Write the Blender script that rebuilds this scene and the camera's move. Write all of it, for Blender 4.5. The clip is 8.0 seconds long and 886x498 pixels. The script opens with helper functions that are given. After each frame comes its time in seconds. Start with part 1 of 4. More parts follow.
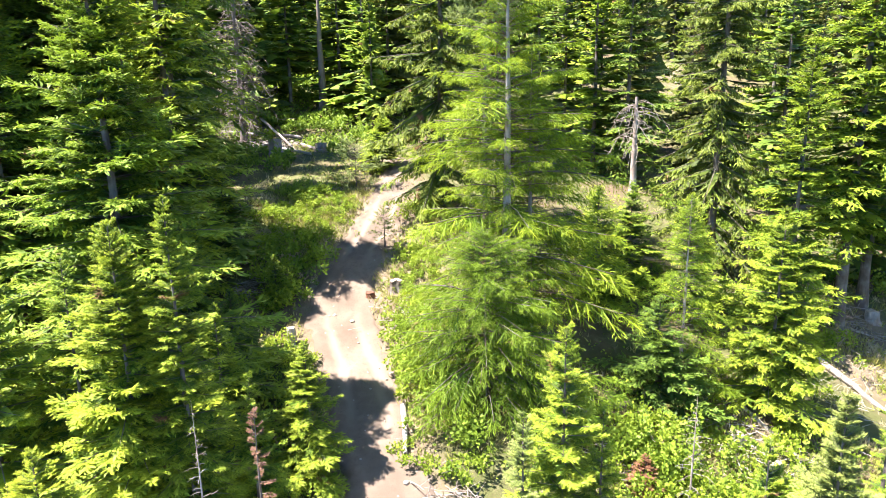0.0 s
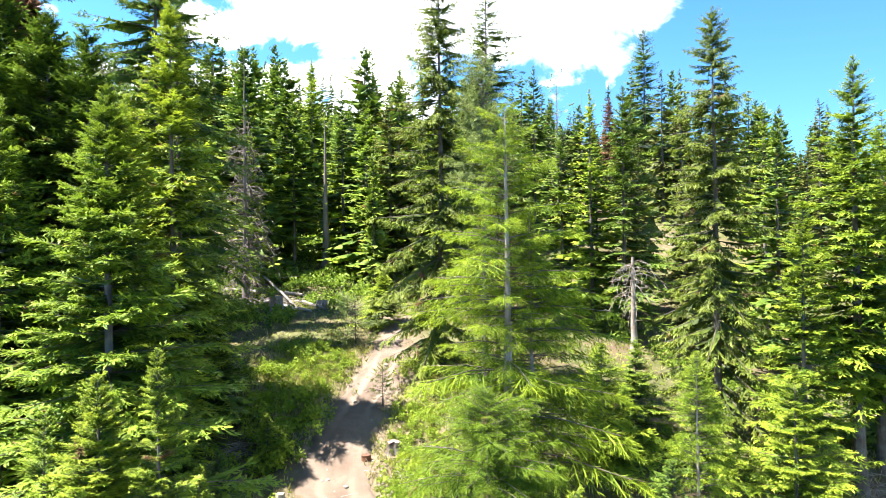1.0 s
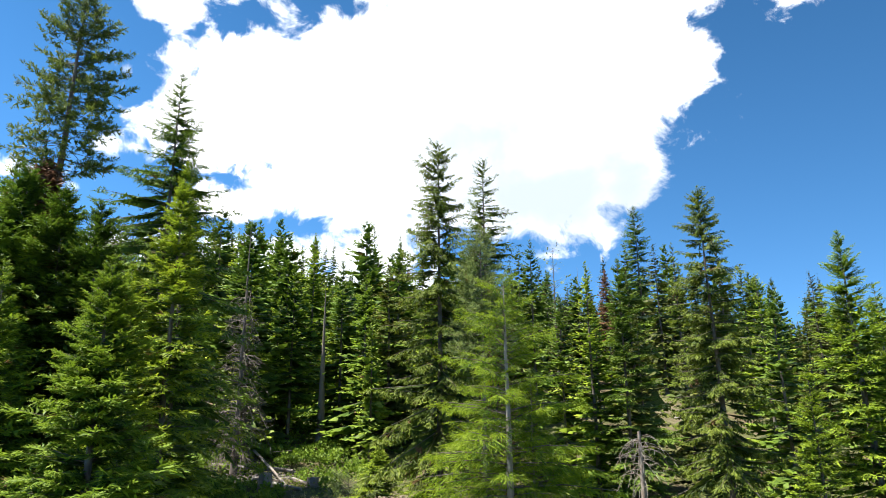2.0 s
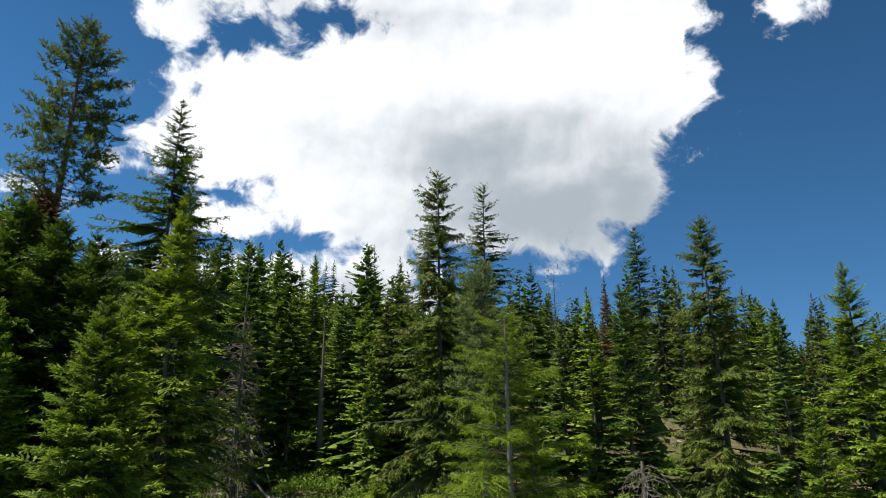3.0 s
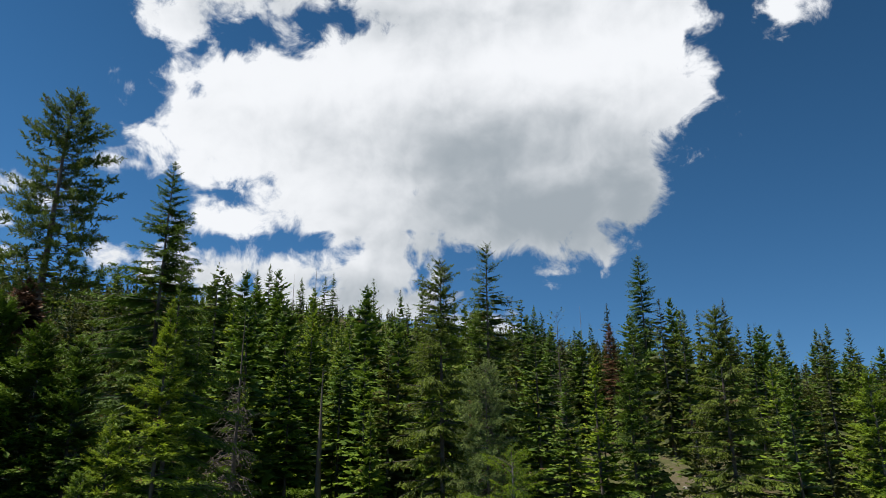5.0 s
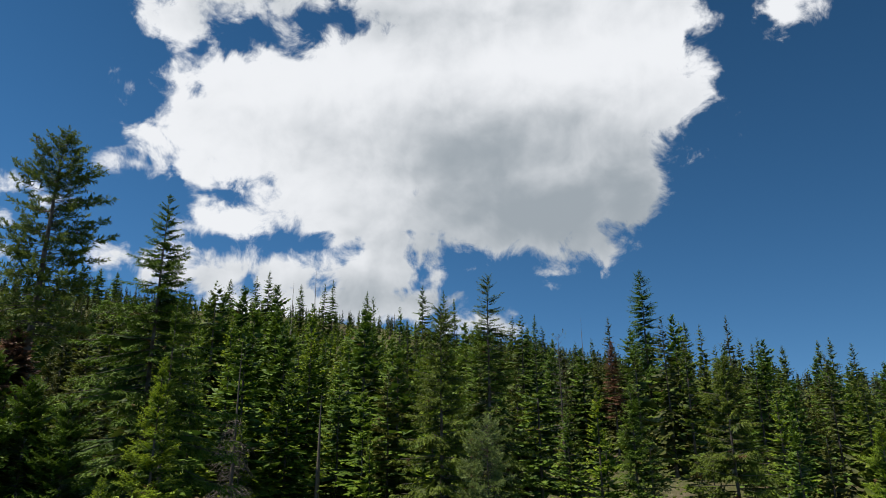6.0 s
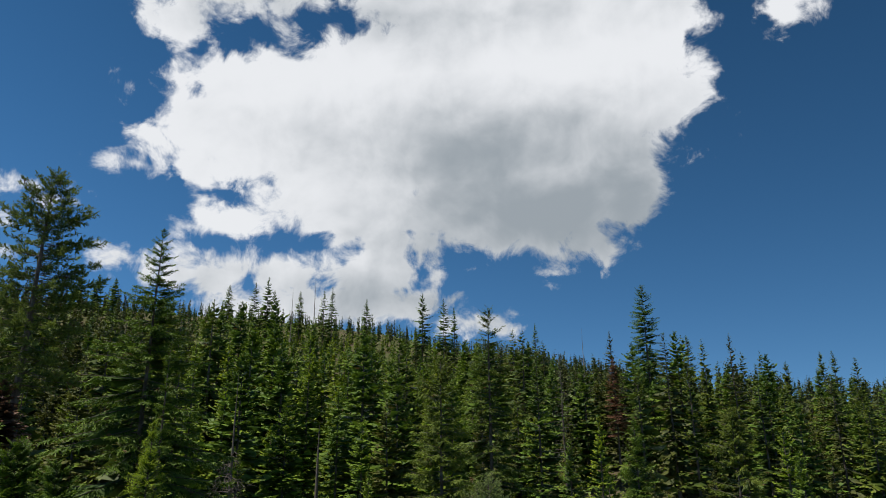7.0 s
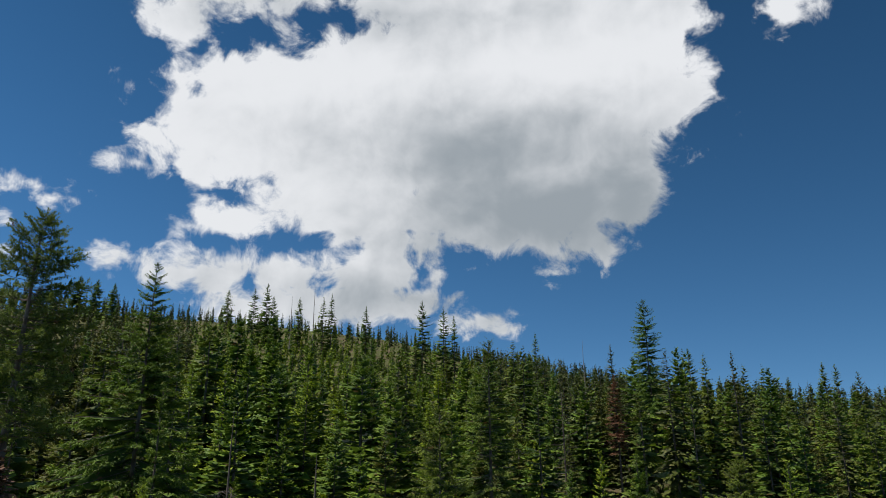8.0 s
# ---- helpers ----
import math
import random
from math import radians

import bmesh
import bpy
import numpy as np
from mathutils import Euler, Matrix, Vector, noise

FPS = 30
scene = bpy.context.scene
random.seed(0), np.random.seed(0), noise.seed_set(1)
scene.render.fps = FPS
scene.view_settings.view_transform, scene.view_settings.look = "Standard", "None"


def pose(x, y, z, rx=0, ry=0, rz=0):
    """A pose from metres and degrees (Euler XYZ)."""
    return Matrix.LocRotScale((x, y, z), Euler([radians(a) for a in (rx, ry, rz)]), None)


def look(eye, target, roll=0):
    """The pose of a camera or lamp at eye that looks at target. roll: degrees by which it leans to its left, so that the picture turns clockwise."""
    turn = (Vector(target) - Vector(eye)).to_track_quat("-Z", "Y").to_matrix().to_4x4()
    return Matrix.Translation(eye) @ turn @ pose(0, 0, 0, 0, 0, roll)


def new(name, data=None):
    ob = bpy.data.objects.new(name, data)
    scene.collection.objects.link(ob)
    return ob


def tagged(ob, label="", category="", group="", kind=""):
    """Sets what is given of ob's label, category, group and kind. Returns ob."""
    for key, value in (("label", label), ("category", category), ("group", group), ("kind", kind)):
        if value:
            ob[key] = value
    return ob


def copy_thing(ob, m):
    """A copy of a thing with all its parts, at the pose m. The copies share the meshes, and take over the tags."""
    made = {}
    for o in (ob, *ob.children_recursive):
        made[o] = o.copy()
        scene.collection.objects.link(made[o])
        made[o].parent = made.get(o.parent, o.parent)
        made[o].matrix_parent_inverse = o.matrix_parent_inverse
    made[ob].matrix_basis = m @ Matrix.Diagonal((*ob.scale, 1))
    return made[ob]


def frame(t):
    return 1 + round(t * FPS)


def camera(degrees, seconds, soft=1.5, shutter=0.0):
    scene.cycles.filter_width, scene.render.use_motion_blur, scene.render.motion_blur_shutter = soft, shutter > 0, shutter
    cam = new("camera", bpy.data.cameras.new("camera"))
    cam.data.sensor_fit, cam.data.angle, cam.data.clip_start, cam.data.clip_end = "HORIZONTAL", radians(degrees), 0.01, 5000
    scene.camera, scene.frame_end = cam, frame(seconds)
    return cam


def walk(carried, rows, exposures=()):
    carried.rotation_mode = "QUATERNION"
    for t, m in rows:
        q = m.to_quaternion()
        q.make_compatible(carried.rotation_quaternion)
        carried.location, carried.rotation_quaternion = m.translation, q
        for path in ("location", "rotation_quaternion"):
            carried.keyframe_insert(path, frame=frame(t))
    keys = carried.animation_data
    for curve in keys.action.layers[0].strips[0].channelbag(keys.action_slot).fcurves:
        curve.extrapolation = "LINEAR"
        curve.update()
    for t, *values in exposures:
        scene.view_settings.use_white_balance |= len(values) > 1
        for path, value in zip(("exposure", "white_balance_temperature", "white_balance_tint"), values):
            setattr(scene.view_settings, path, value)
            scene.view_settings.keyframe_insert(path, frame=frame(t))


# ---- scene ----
# camera: a drone that tilts up from the trail, then climbs
cam = camera(68.2, 8.0, soft=0.9)
VIEWS = [
    (0.0, (0.740, -0.791, 7.666), (-0.082, 1.944, -0.463), -1.0),
    (0.5, (0.730, -0.751, 7.583), (-0.080, 1.984, -0.243), -0.8),
    (1.0, (0.713, -0.699, 7.565), (-0.076, 1.999, 0.017), -0.7),
    (1.5, (0.708, -0.668, 7.568), (-0.071, 1.979, 0.276), -0.6),
    (2.0, (0.700, -0.634, 7.565), (-0.065, 1.928, 0.527), -0.5),
    (2.2, (0.700, -0.615, 7.570), (-0.065, 1.917, 0.566), -0.5),
    (2.75, (0.705, -0.570, 7.860), (-0.065, 1.915, 0.574), -0.5),
    (3.3, (0.710, -0.530, 8.745), (-0.065, 1.9145, 0.575), -0.5),
    (3.5, (0.700, -0.510, 9.155), (-0.065, 1.9145, 0.575), -0.5),
    (4.0, (0.670, -0.470, 10.195), (-0.065, 1.9145, 0.575), -0.45),
    (4.5, (0.640, -0.400, 11.260), (-0.065, 1.9145, 0.575), -0.45),
    (6.0, (0.625, -0.190, 14.360), (-0.065, 1.9145, 0.576), -0.4),
    (6.5, (0.625, -0.090, 15.410), (-0.065, 1.9145, 0.576), -0.4),
    (7.0, (0.630, 0.020, 16.450), (-0.065, 1.9145, 0.576), -0.4),
    (7.5, (0.645, 0.090, 17.440), (-0.065, 1.9145, 0.575), -0.38),
    (8.0, (0.665, 0.185, 18.450), (-0.065, 1.9145, 0.575), -0.35),
]
walk(cam, [(t, look(e, (e[0] + d[0], e[1] + d[1], e[2] + d[2]), r)) for t, e, d, r in VIEWS],
     exposures=[(0.0, 2.58, 6500, 20), (0.5, 2.50, 6500, 18), (1.0, 2.45, 6500, 15), (1.5, 2.10, 6500, 13), (2.0, 1.4, 6500, 11), (2.2, 1.1, 6500, 10), (2.8, 0.5, 6500, 10), (3.3, 0.33, 6500, 10), (4.0, 0.22, 6500, 10), (6.0, 0.03, 6500, 10), (8.0, -0.08, 6500, 10)])

# ---- light ----
SUN_EL, SUN_AZ = 62.0, 257.0     # degrees; azimuth clockwise from +y
el, az = radians(SUN_EL), radians(SUN_AZ)
to_sun = Vector((math.sin(az) * math.cos(el), math.cos(az) * math.cos(el), math.sin(el)))
lamp = bpy.data.lights.new("sun", "SUN")
lamp.energy, lamp.angle, lamp.color = 5.0, radians(0.53), (1.0, 0.95, 0.86)
sun = new("sun", lamp)
sun.matrix_world = look(to_sun * 200, (0, 0, 0))

world = bpy.data.worlds.new("sky")
scene.world = world
world.use_nodes = True
WN, WL = world.node_tree.nodes, world.node_tree.links
WN.clear()


def wmath(op, a, b=None, c=None):
    n = WN.new("ShaderNodeMath")
    n.operation = op
    for i, v in enumerate((a, b, c)):
        if v is None:
            continue
        if isinstance(v, (int, float)):
            n.inputs[i].default_value = v
        else:
            WL.new(v, n.inputs[i])
    return n.outputs[0]


def wnoise(vec, scale, detail, rough, distort=0.0):
    n = WN.new("ShaderNodeTexNoise")
    n.inputs["Scale"].default_value, n.inputs["Detail"].default_value = scale, detail
    n.inputs["Roughness"].default_value, n.inputs["Distortion"].default_value = rough, distort
    WL.new(vec, n.inputs["Vector"])
    return n.outputs["Fac"]


def wrange(v, a, b):
    n = WN.new("ShaderNodeMapRange")
    n.interpolation_type = "SMOOTHSTEP"
    n.inputs["From Min"].default_value, n.inputs["From Max"].default_value = a, b
    WL.new(v, n.inputs["Value"])
    return n.outputs["Result"]


def wmix(f, a, b):
    n = WN.new("ShaderNodeMix")
    n.data_type = "RGBA"
    WL.new(f, n.inputs["Factor"])
    for s, v in ((n.inputs[6], a), (n.inputs[7], b)):
        if isinstance(v, tuple):
            s.default_value = (*v, 1)
        else:
            WL.new(v, s)
    return n.outputs[2]


sky = WN.new("ShaderNodeTexSky")
sky.sky_type, sky.sun_disc = "NISHITA", False
sky.sun_elevation, sky.sun_rotation = el, az
sky.altitude, sky.air_density, sky.dust_density, sky.ozone_density = 2500, 0.95, 0.0, 2.0
skytone = WN.new("ShaderNodeHueSaturation")
skytone.inputs["Saturation"].default_value = 1.25
skytone.inputs["Hue"].default_value = 0.493
lifted = WN.new("ShaderNodeMapping")               # clear mountain air: little haze at the horizon
lifted.inputs["Location"].default_value, lifted.inputs["Scale"].default_value = (0, 0, 0.12), (1, 1, 0.9)
WL.new(WN.new("ShaderNodeTexCoord").outputs["Generated"], lifted.inputs["Vector"])
WL.new(lifted.outputs[0], sky.inputs["Vector"])
WL.new(sky.outputs["Color"], skytone.inputs["Color"])
gain = WN.new("ShaderNodeVectorMath")
gain.operation = "SCALE"
WL.new(skytone.outputs["Color"], gain.inputs[0])

coord = WN.new("ShaderNodeTexCoord").outputs["Generated"]
toward = WN.new("ShaderNodeVectorMath")             # thin air: deeper blue away from the sun and higher up
toward.operation = "DOT_PRODUCT"
toward.inputs[1].default_value = to_sun
WL.new(coord, toward.inputs[0])
split = WN.new("ShaderNodeSeparateXYZ")
WL.new(coord, split.inputs[0])
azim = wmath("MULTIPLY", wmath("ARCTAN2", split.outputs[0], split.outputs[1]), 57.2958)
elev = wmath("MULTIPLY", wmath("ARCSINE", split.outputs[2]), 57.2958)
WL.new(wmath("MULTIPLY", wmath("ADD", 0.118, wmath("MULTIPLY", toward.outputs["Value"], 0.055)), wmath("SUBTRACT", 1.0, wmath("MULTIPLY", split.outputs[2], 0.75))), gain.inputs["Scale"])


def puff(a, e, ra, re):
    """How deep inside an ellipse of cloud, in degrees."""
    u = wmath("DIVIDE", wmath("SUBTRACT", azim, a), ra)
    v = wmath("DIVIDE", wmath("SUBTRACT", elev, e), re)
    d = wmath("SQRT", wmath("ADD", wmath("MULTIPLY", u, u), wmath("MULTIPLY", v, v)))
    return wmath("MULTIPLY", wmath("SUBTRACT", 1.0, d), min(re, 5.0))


def bank(puffs):
    out = None
    for p in puffs:
        m = puff(*p)
        out = m if out is None else wmath("MAXIMUM", out, m)
    return out


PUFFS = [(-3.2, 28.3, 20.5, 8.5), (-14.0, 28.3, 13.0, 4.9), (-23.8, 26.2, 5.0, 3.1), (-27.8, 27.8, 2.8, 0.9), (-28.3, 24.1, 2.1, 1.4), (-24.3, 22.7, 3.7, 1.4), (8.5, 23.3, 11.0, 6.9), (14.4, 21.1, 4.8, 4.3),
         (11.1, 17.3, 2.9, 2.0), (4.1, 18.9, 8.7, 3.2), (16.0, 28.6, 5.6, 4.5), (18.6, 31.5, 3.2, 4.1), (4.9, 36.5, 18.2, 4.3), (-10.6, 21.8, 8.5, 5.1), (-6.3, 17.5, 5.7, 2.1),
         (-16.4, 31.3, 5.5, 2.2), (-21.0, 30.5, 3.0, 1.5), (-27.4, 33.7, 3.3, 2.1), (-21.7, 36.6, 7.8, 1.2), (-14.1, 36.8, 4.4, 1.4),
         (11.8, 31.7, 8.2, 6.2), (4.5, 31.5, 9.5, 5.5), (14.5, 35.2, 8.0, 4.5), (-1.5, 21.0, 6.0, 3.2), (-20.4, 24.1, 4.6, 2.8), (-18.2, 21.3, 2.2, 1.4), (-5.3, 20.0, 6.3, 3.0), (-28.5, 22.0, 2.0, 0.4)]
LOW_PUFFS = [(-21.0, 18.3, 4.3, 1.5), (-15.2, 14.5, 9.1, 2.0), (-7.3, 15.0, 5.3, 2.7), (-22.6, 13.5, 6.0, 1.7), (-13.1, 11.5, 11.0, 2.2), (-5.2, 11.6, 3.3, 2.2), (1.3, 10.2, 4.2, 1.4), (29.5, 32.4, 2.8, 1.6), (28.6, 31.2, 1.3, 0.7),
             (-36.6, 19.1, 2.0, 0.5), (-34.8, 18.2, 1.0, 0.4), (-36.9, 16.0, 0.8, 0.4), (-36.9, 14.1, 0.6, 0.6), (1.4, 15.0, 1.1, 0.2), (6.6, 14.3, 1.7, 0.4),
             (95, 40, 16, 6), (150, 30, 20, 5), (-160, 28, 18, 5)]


def moved(vec, by):
    n = WN.new("ShaderNodeVectorMath")
    n.operation = "ADD"
    WL.new(vec, n.inputs[0])
    n.inputs[1].default_value = by
    return n.outputs[0]


sunside = moved(coord, (-0.010, -0.004, 0.016))    # a little nearer to the sun
shape = wnoise(coord, 7.0, 3.0, 0.5, 0.1)
billow = wnoise(coord, 17.0, 11.0, 0.60, 0.35)
lumps = [wnoise(v, 9.0, 5.0, 0.52, 0.25) for v in (coord, sunside)]
edge = wmath("ADD", wmath("MULTIPLY", wmath("SUBTRACT", shape, 0.5), 2.4), wmath("MULTIPLY", wmath("SUBTRACT", billow, 0.5), 7.0))
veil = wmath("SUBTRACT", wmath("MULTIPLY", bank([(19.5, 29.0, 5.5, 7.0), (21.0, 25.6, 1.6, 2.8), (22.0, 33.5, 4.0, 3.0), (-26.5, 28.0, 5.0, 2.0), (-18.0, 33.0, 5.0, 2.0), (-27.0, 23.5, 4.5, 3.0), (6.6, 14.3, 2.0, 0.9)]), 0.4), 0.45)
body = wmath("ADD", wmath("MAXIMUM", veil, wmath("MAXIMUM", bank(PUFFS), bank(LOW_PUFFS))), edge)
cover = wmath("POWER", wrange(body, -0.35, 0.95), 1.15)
relief = wmath("MULTIPLY", wmath("SUBTRACT", lumps[0], lumps[1]), 8.0)          # sides turned from the sun are greyer
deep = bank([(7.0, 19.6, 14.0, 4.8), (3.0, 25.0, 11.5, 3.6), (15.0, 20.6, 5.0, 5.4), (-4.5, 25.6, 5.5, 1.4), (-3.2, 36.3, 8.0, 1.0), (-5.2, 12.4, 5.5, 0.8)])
under = wmath("MULTIPLY", wmath("SUBTRACT", 27.0, elev), 0.05)                   # the flat base lies in shade
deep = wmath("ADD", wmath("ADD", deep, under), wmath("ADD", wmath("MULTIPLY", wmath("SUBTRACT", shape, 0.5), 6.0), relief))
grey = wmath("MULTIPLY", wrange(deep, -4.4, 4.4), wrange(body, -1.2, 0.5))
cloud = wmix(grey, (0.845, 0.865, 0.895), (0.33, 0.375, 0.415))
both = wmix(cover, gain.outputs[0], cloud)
bg = WN.new("ShaderNodeBackground")
WL.new(both, bg.inputs["Color"])
bg.inputs["Strength"].default_value = 1.0
WL.new(bg.outputs[0], WN.new("ShaderNodeOutputWorld").inputs[0])


# ---- materials ----
class Mat:
    """A node material under construction."""

    def __init__(self, name):
        self.m = bpy.data.materials.new(name)
        self.m.use_nodes = True
        self.n, self.l = self.m.node_tree.nodes, self.m.node_tree.links
        self.n.clear()
        self.co = self.n.new("ShaderNodeTexCoord").outputs["Object"]

    def noise(self, scale, detail=4.0, rough=0.55, vec=None):
        t = self.n.new("ShaderNodeTexNoise")
        t.inputs["Scale"].default_value, t.inputs["Detail"].default_value, t.inputs["Roughness"].default_value = scale, detail, rough
        self.l.new(vec or self.co, t.inputs["Vector"])
        return t.outputs["Fac"]

    def stretch(self, sx, sy, sz):
        t = self.n.new("ShaderNodeMapping")
        t.inputs["Scale"].default_value = (sx, sy, sz)
        self.l.new(self.co, t.inputs["Vector"])
        return t.outputs[0]

    def step(self, v, a, b):
        t = self.n.new("ShaderNodeMapRange")
        t.interpolation_type = "SMOOTHSTEP"
        t.inputs["From Min"].default_value, t.inputs["From Max"].default_value = a, b
        self.l.new(v, t.inputs["Value"])
        return t.outputs["Result"]

    def mix(self, f, a, b, kind="MIX"):
        t = self.n.new("ShaderNodeMix")
        t.data_type, t.blend_type = "RGBA", kind
        if isinstance(f, (int, float)):
            t.inputs["Factor"].default_value = f
        else:
            self.l.new(f, t.inputs["Factor"])
        for s, v in ((t.inputs[6], a), (t.inputs[7], b)):
            if isinstance(v, tuple):
                s.default_value = (*v, 1)
            else:
                self.l.new(v, s)
        return t.outputs[2]

    def attr(self, name):
        t = self.n.new("ShaderNodeAttribute")
        t.attribute_name = name
        return t.outputs["Fac"]

    def rand(self):
        return self.n.new("ShaderNodeObjectInfo").outputs["Random"]

    def island(self):
        return self.n.new("ShaderNodeNewGeometry").outputs["Random Per Island"]

    def finish(self, colour, rough=0.85, bump=None, height=0.02, through_light=0.0, tint=None, gloss=0.3):
        b = self.n.new("ShaderNodeBsdfPrincipled")
        self.l.new(colour, b.inputs["Base Color"])
        b.inputs["Roughness"].default_value = rough
        b.inputs["Specular IOR Level"].default_value = gloss
        if bump is not None:
            k = self.n.new("ShaderNodeBump")
            k.inputs["Distance"].default_value = height
            k.inputs["Strength"].default_value = 0.8
            self.l.new(bump, k.inputs["Height"])
            self.l.new(k.outputs[0], b.inputs["Normal"])
        out = b.outputs[0]
        if through_light:
            t = self.n.new("ShaderNodeBsdfTranslucent")
            self.l.new(tint if tint is not None else colour, t.inputs["Color"])
            s = self.n.new("ShaderNodeMixShader")
            s.inputs[0].default_value = through_light
            self.l.new(out, s.inputs[1])
            self.l.new(t.outputs[0], s.inputs[2])
            out = s.outputs[0]
        self.l.new(out, self.n.new("ShaderNodeOutputMaterial").inputs[0])
        return self.m


def foliage(name, old, fresh, dead=(0.16, 0.09, 0.04), brown=0.0, glow=0.32):
    """Needles: dark older ones, lighter new growth at the twig ends, some dry twigs."""
    w = Mat(name)
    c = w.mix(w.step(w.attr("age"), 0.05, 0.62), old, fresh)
    c = w.mix(w.step(w.noise(0.55, 3.0), 0.35, 0.7), c, w.mix(1.0, c, (0.84, 0.88, 0.85), "MULTIPLY"))
    tone = w.mix(w.rand(), (0.80, 0.86, 0.92), (1.20, 1.12, 0.97))
    c = w.mix(1.0, c, tone, "MULTIPLY")
    leaf = w.mix(w.island(), (0.72, 0.75, 0.75), (1.25, 1.2, 1.1))
    c = w.mix(1.0, c, leaf, "MULTIPLY")
    c = w.mix(w.step(w.noise(1.3, 2.0), 0.66 - brown, 0.74 - brown), c, dead)
    return w.finish(c, 0.62, through_light=glow, gloss=0.35)


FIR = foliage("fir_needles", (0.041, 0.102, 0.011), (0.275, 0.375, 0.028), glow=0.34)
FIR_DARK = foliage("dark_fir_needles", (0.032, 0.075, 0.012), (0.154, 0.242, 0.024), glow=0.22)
# fir needles with the shade under the tall pine put into the colour
FIR_SHADED = foliage("shaded_fir_needles", (0.023, 0.055, 0.01), (0.11, 0.182, 0.02), glow=0.22)
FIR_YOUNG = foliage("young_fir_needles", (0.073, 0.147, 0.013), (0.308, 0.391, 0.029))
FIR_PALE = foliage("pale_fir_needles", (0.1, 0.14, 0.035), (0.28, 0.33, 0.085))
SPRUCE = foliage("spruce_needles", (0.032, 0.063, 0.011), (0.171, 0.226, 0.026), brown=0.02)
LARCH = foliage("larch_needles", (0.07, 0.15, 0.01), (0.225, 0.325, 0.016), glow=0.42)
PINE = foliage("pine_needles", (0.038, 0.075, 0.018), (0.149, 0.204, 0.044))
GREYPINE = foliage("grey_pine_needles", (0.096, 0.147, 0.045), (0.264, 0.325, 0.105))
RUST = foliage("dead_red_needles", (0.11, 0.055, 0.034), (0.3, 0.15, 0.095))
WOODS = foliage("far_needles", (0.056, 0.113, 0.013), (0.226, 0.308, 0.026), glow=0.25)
# olive-brown far needles with the hillside's shade put into the colour
WOODS_SHADED = foliage("shaded_far_needles", (0.038, 0.058, 0.013), (0.128, 0.138, 0.026), glow=0.22)
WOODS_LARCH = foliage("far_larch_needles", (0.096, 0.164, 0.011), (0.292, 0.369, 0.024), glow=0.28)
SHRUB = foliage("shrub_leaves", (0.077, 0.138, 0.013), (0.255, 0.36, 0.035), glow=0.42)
GRASS = foliage("grass_blades", (0.12, 0.14, 0.035), (0.3, 0.31, 0.09), dead=(0.40, 0.34, 0.19), brown=0.16)

w = Mat("bark")
g = w.noise(9.0, 6.0, 0.65, w.stretch(1.6, 1.6, 0.25))
BARK = w.finish(w.mix(w.step(w.noise(2.0), 0.4, 0.7), w.mix(g, (0.035, 0.026, 0.020), (0.16, 0.125, 0.10)), w.mix(g, (0.07, 0.065, 0.055), (0.24, 0.22, 0.19))), 0.9, g, 0.03)
w = Mat("grey_dead_wood")
g = w.noise(7.0, 6.0, 0.65, w.stretch(2.0, 2.0, 0.3))
GREYWOOD = w.finish(w.mix(w.step(w.noise(1.7), 0.35, 0.7), w.mix(g, (0.13, 0.115, 0.10), (0.42, 0.39, 0.35)), w.mix(g, (0.10, 0.075, 0.06), (0.28, 0.22, 0.17))), 0.85, g, 0.015)
w = Mat("brown_dead_wood")
g = w.noise(7.0, 6.0, 0.65, w.stretch(2.0, 2.0, 0.3))
BROWNWOOD = w.finish(w.mix(g, (0.060, 0.048, 0.042), (0.22, 0.185, 0.155)), 0.88, g, 0.015)
w = Mat("bleached_wood")
g = w.noise(6.0, 6.0, 0.6, w.stretch(3.0, 3.0, 0.4))
BLEACHED = w.finish(w.mix(g, (0.20, 0.18, 0.15), (0.44, 0.41, 0.36)), 0.8, g, 0.012)
w = Mat("red_rotten_wood")
g = w.noise(11.0, 6.0, 0.65)
REDWOOD = w.finish(w.mix(g, (0.06, 0.030, 0.02), (0.24, 0.11, 0.065)), 0.9, g, 0.03)
w = Mat("cut_wood")
g = w.noise(14.0, 4.0, 0.6)
CUTWOOD = w.finish(w.mix(g, (0.24, 0.18, 0.12), (0.50, 0.42, 0.31)), 0.85, g, 0.006)
w = Mat("rock")
g = w.noise(8.0, 6.0, 0.6)
ROCK = w.finish(w.mix(g, (0.20, 0.17, 0.14), (0.45, 0.40, 0.34)), 0.9, g, 0.02)
w = Mat("trail_dirt")
a, b, c = w.noise(0.55, 5.0, 0.6), w.noise(5.0, 6.0, 0.65), w.noise(38.0, 3.0, 0.6)
col = w.mix(w.step(a, 0.35, 0.68), (0.118, 0.088, 0.066), (0.185, 0.148, 0.114))
col = w.mix(w.step(b, 0.42, 0.75), col, (0.138, 0.105, 0.078))
col = w.mix(w.step(c, 0.60, 0.72), col, (0.070, 0.052, 0.038))
DIRT = w.finish(w.mix(w.step(w.attr("rut"), 0.1, 0.9), col, (0.205, 0.165, 0.126)), 0.95, w.mix(0.4, b, c), 0.035, gloss=0.15)
w = Mat("forest_floor")
a, b, c = w.noise(0.22, 6.0, 0.62), w.noise(1.6, 6.0, 0.65), w.noise(16.0, 5.0, 0.65)
col = w.mix(w.step(a, 0.36, 0.54), (0.125, 0.092, 0.058), (0.090, 0.100, 0.036))
col = w.mix(w.step(b, 0.50, 0.68), col, (0.155, 0.140, 0.075))
col = w.mix(w.step(c, 0.52, 0.70), col, (0.10, 0.085, 0.045))
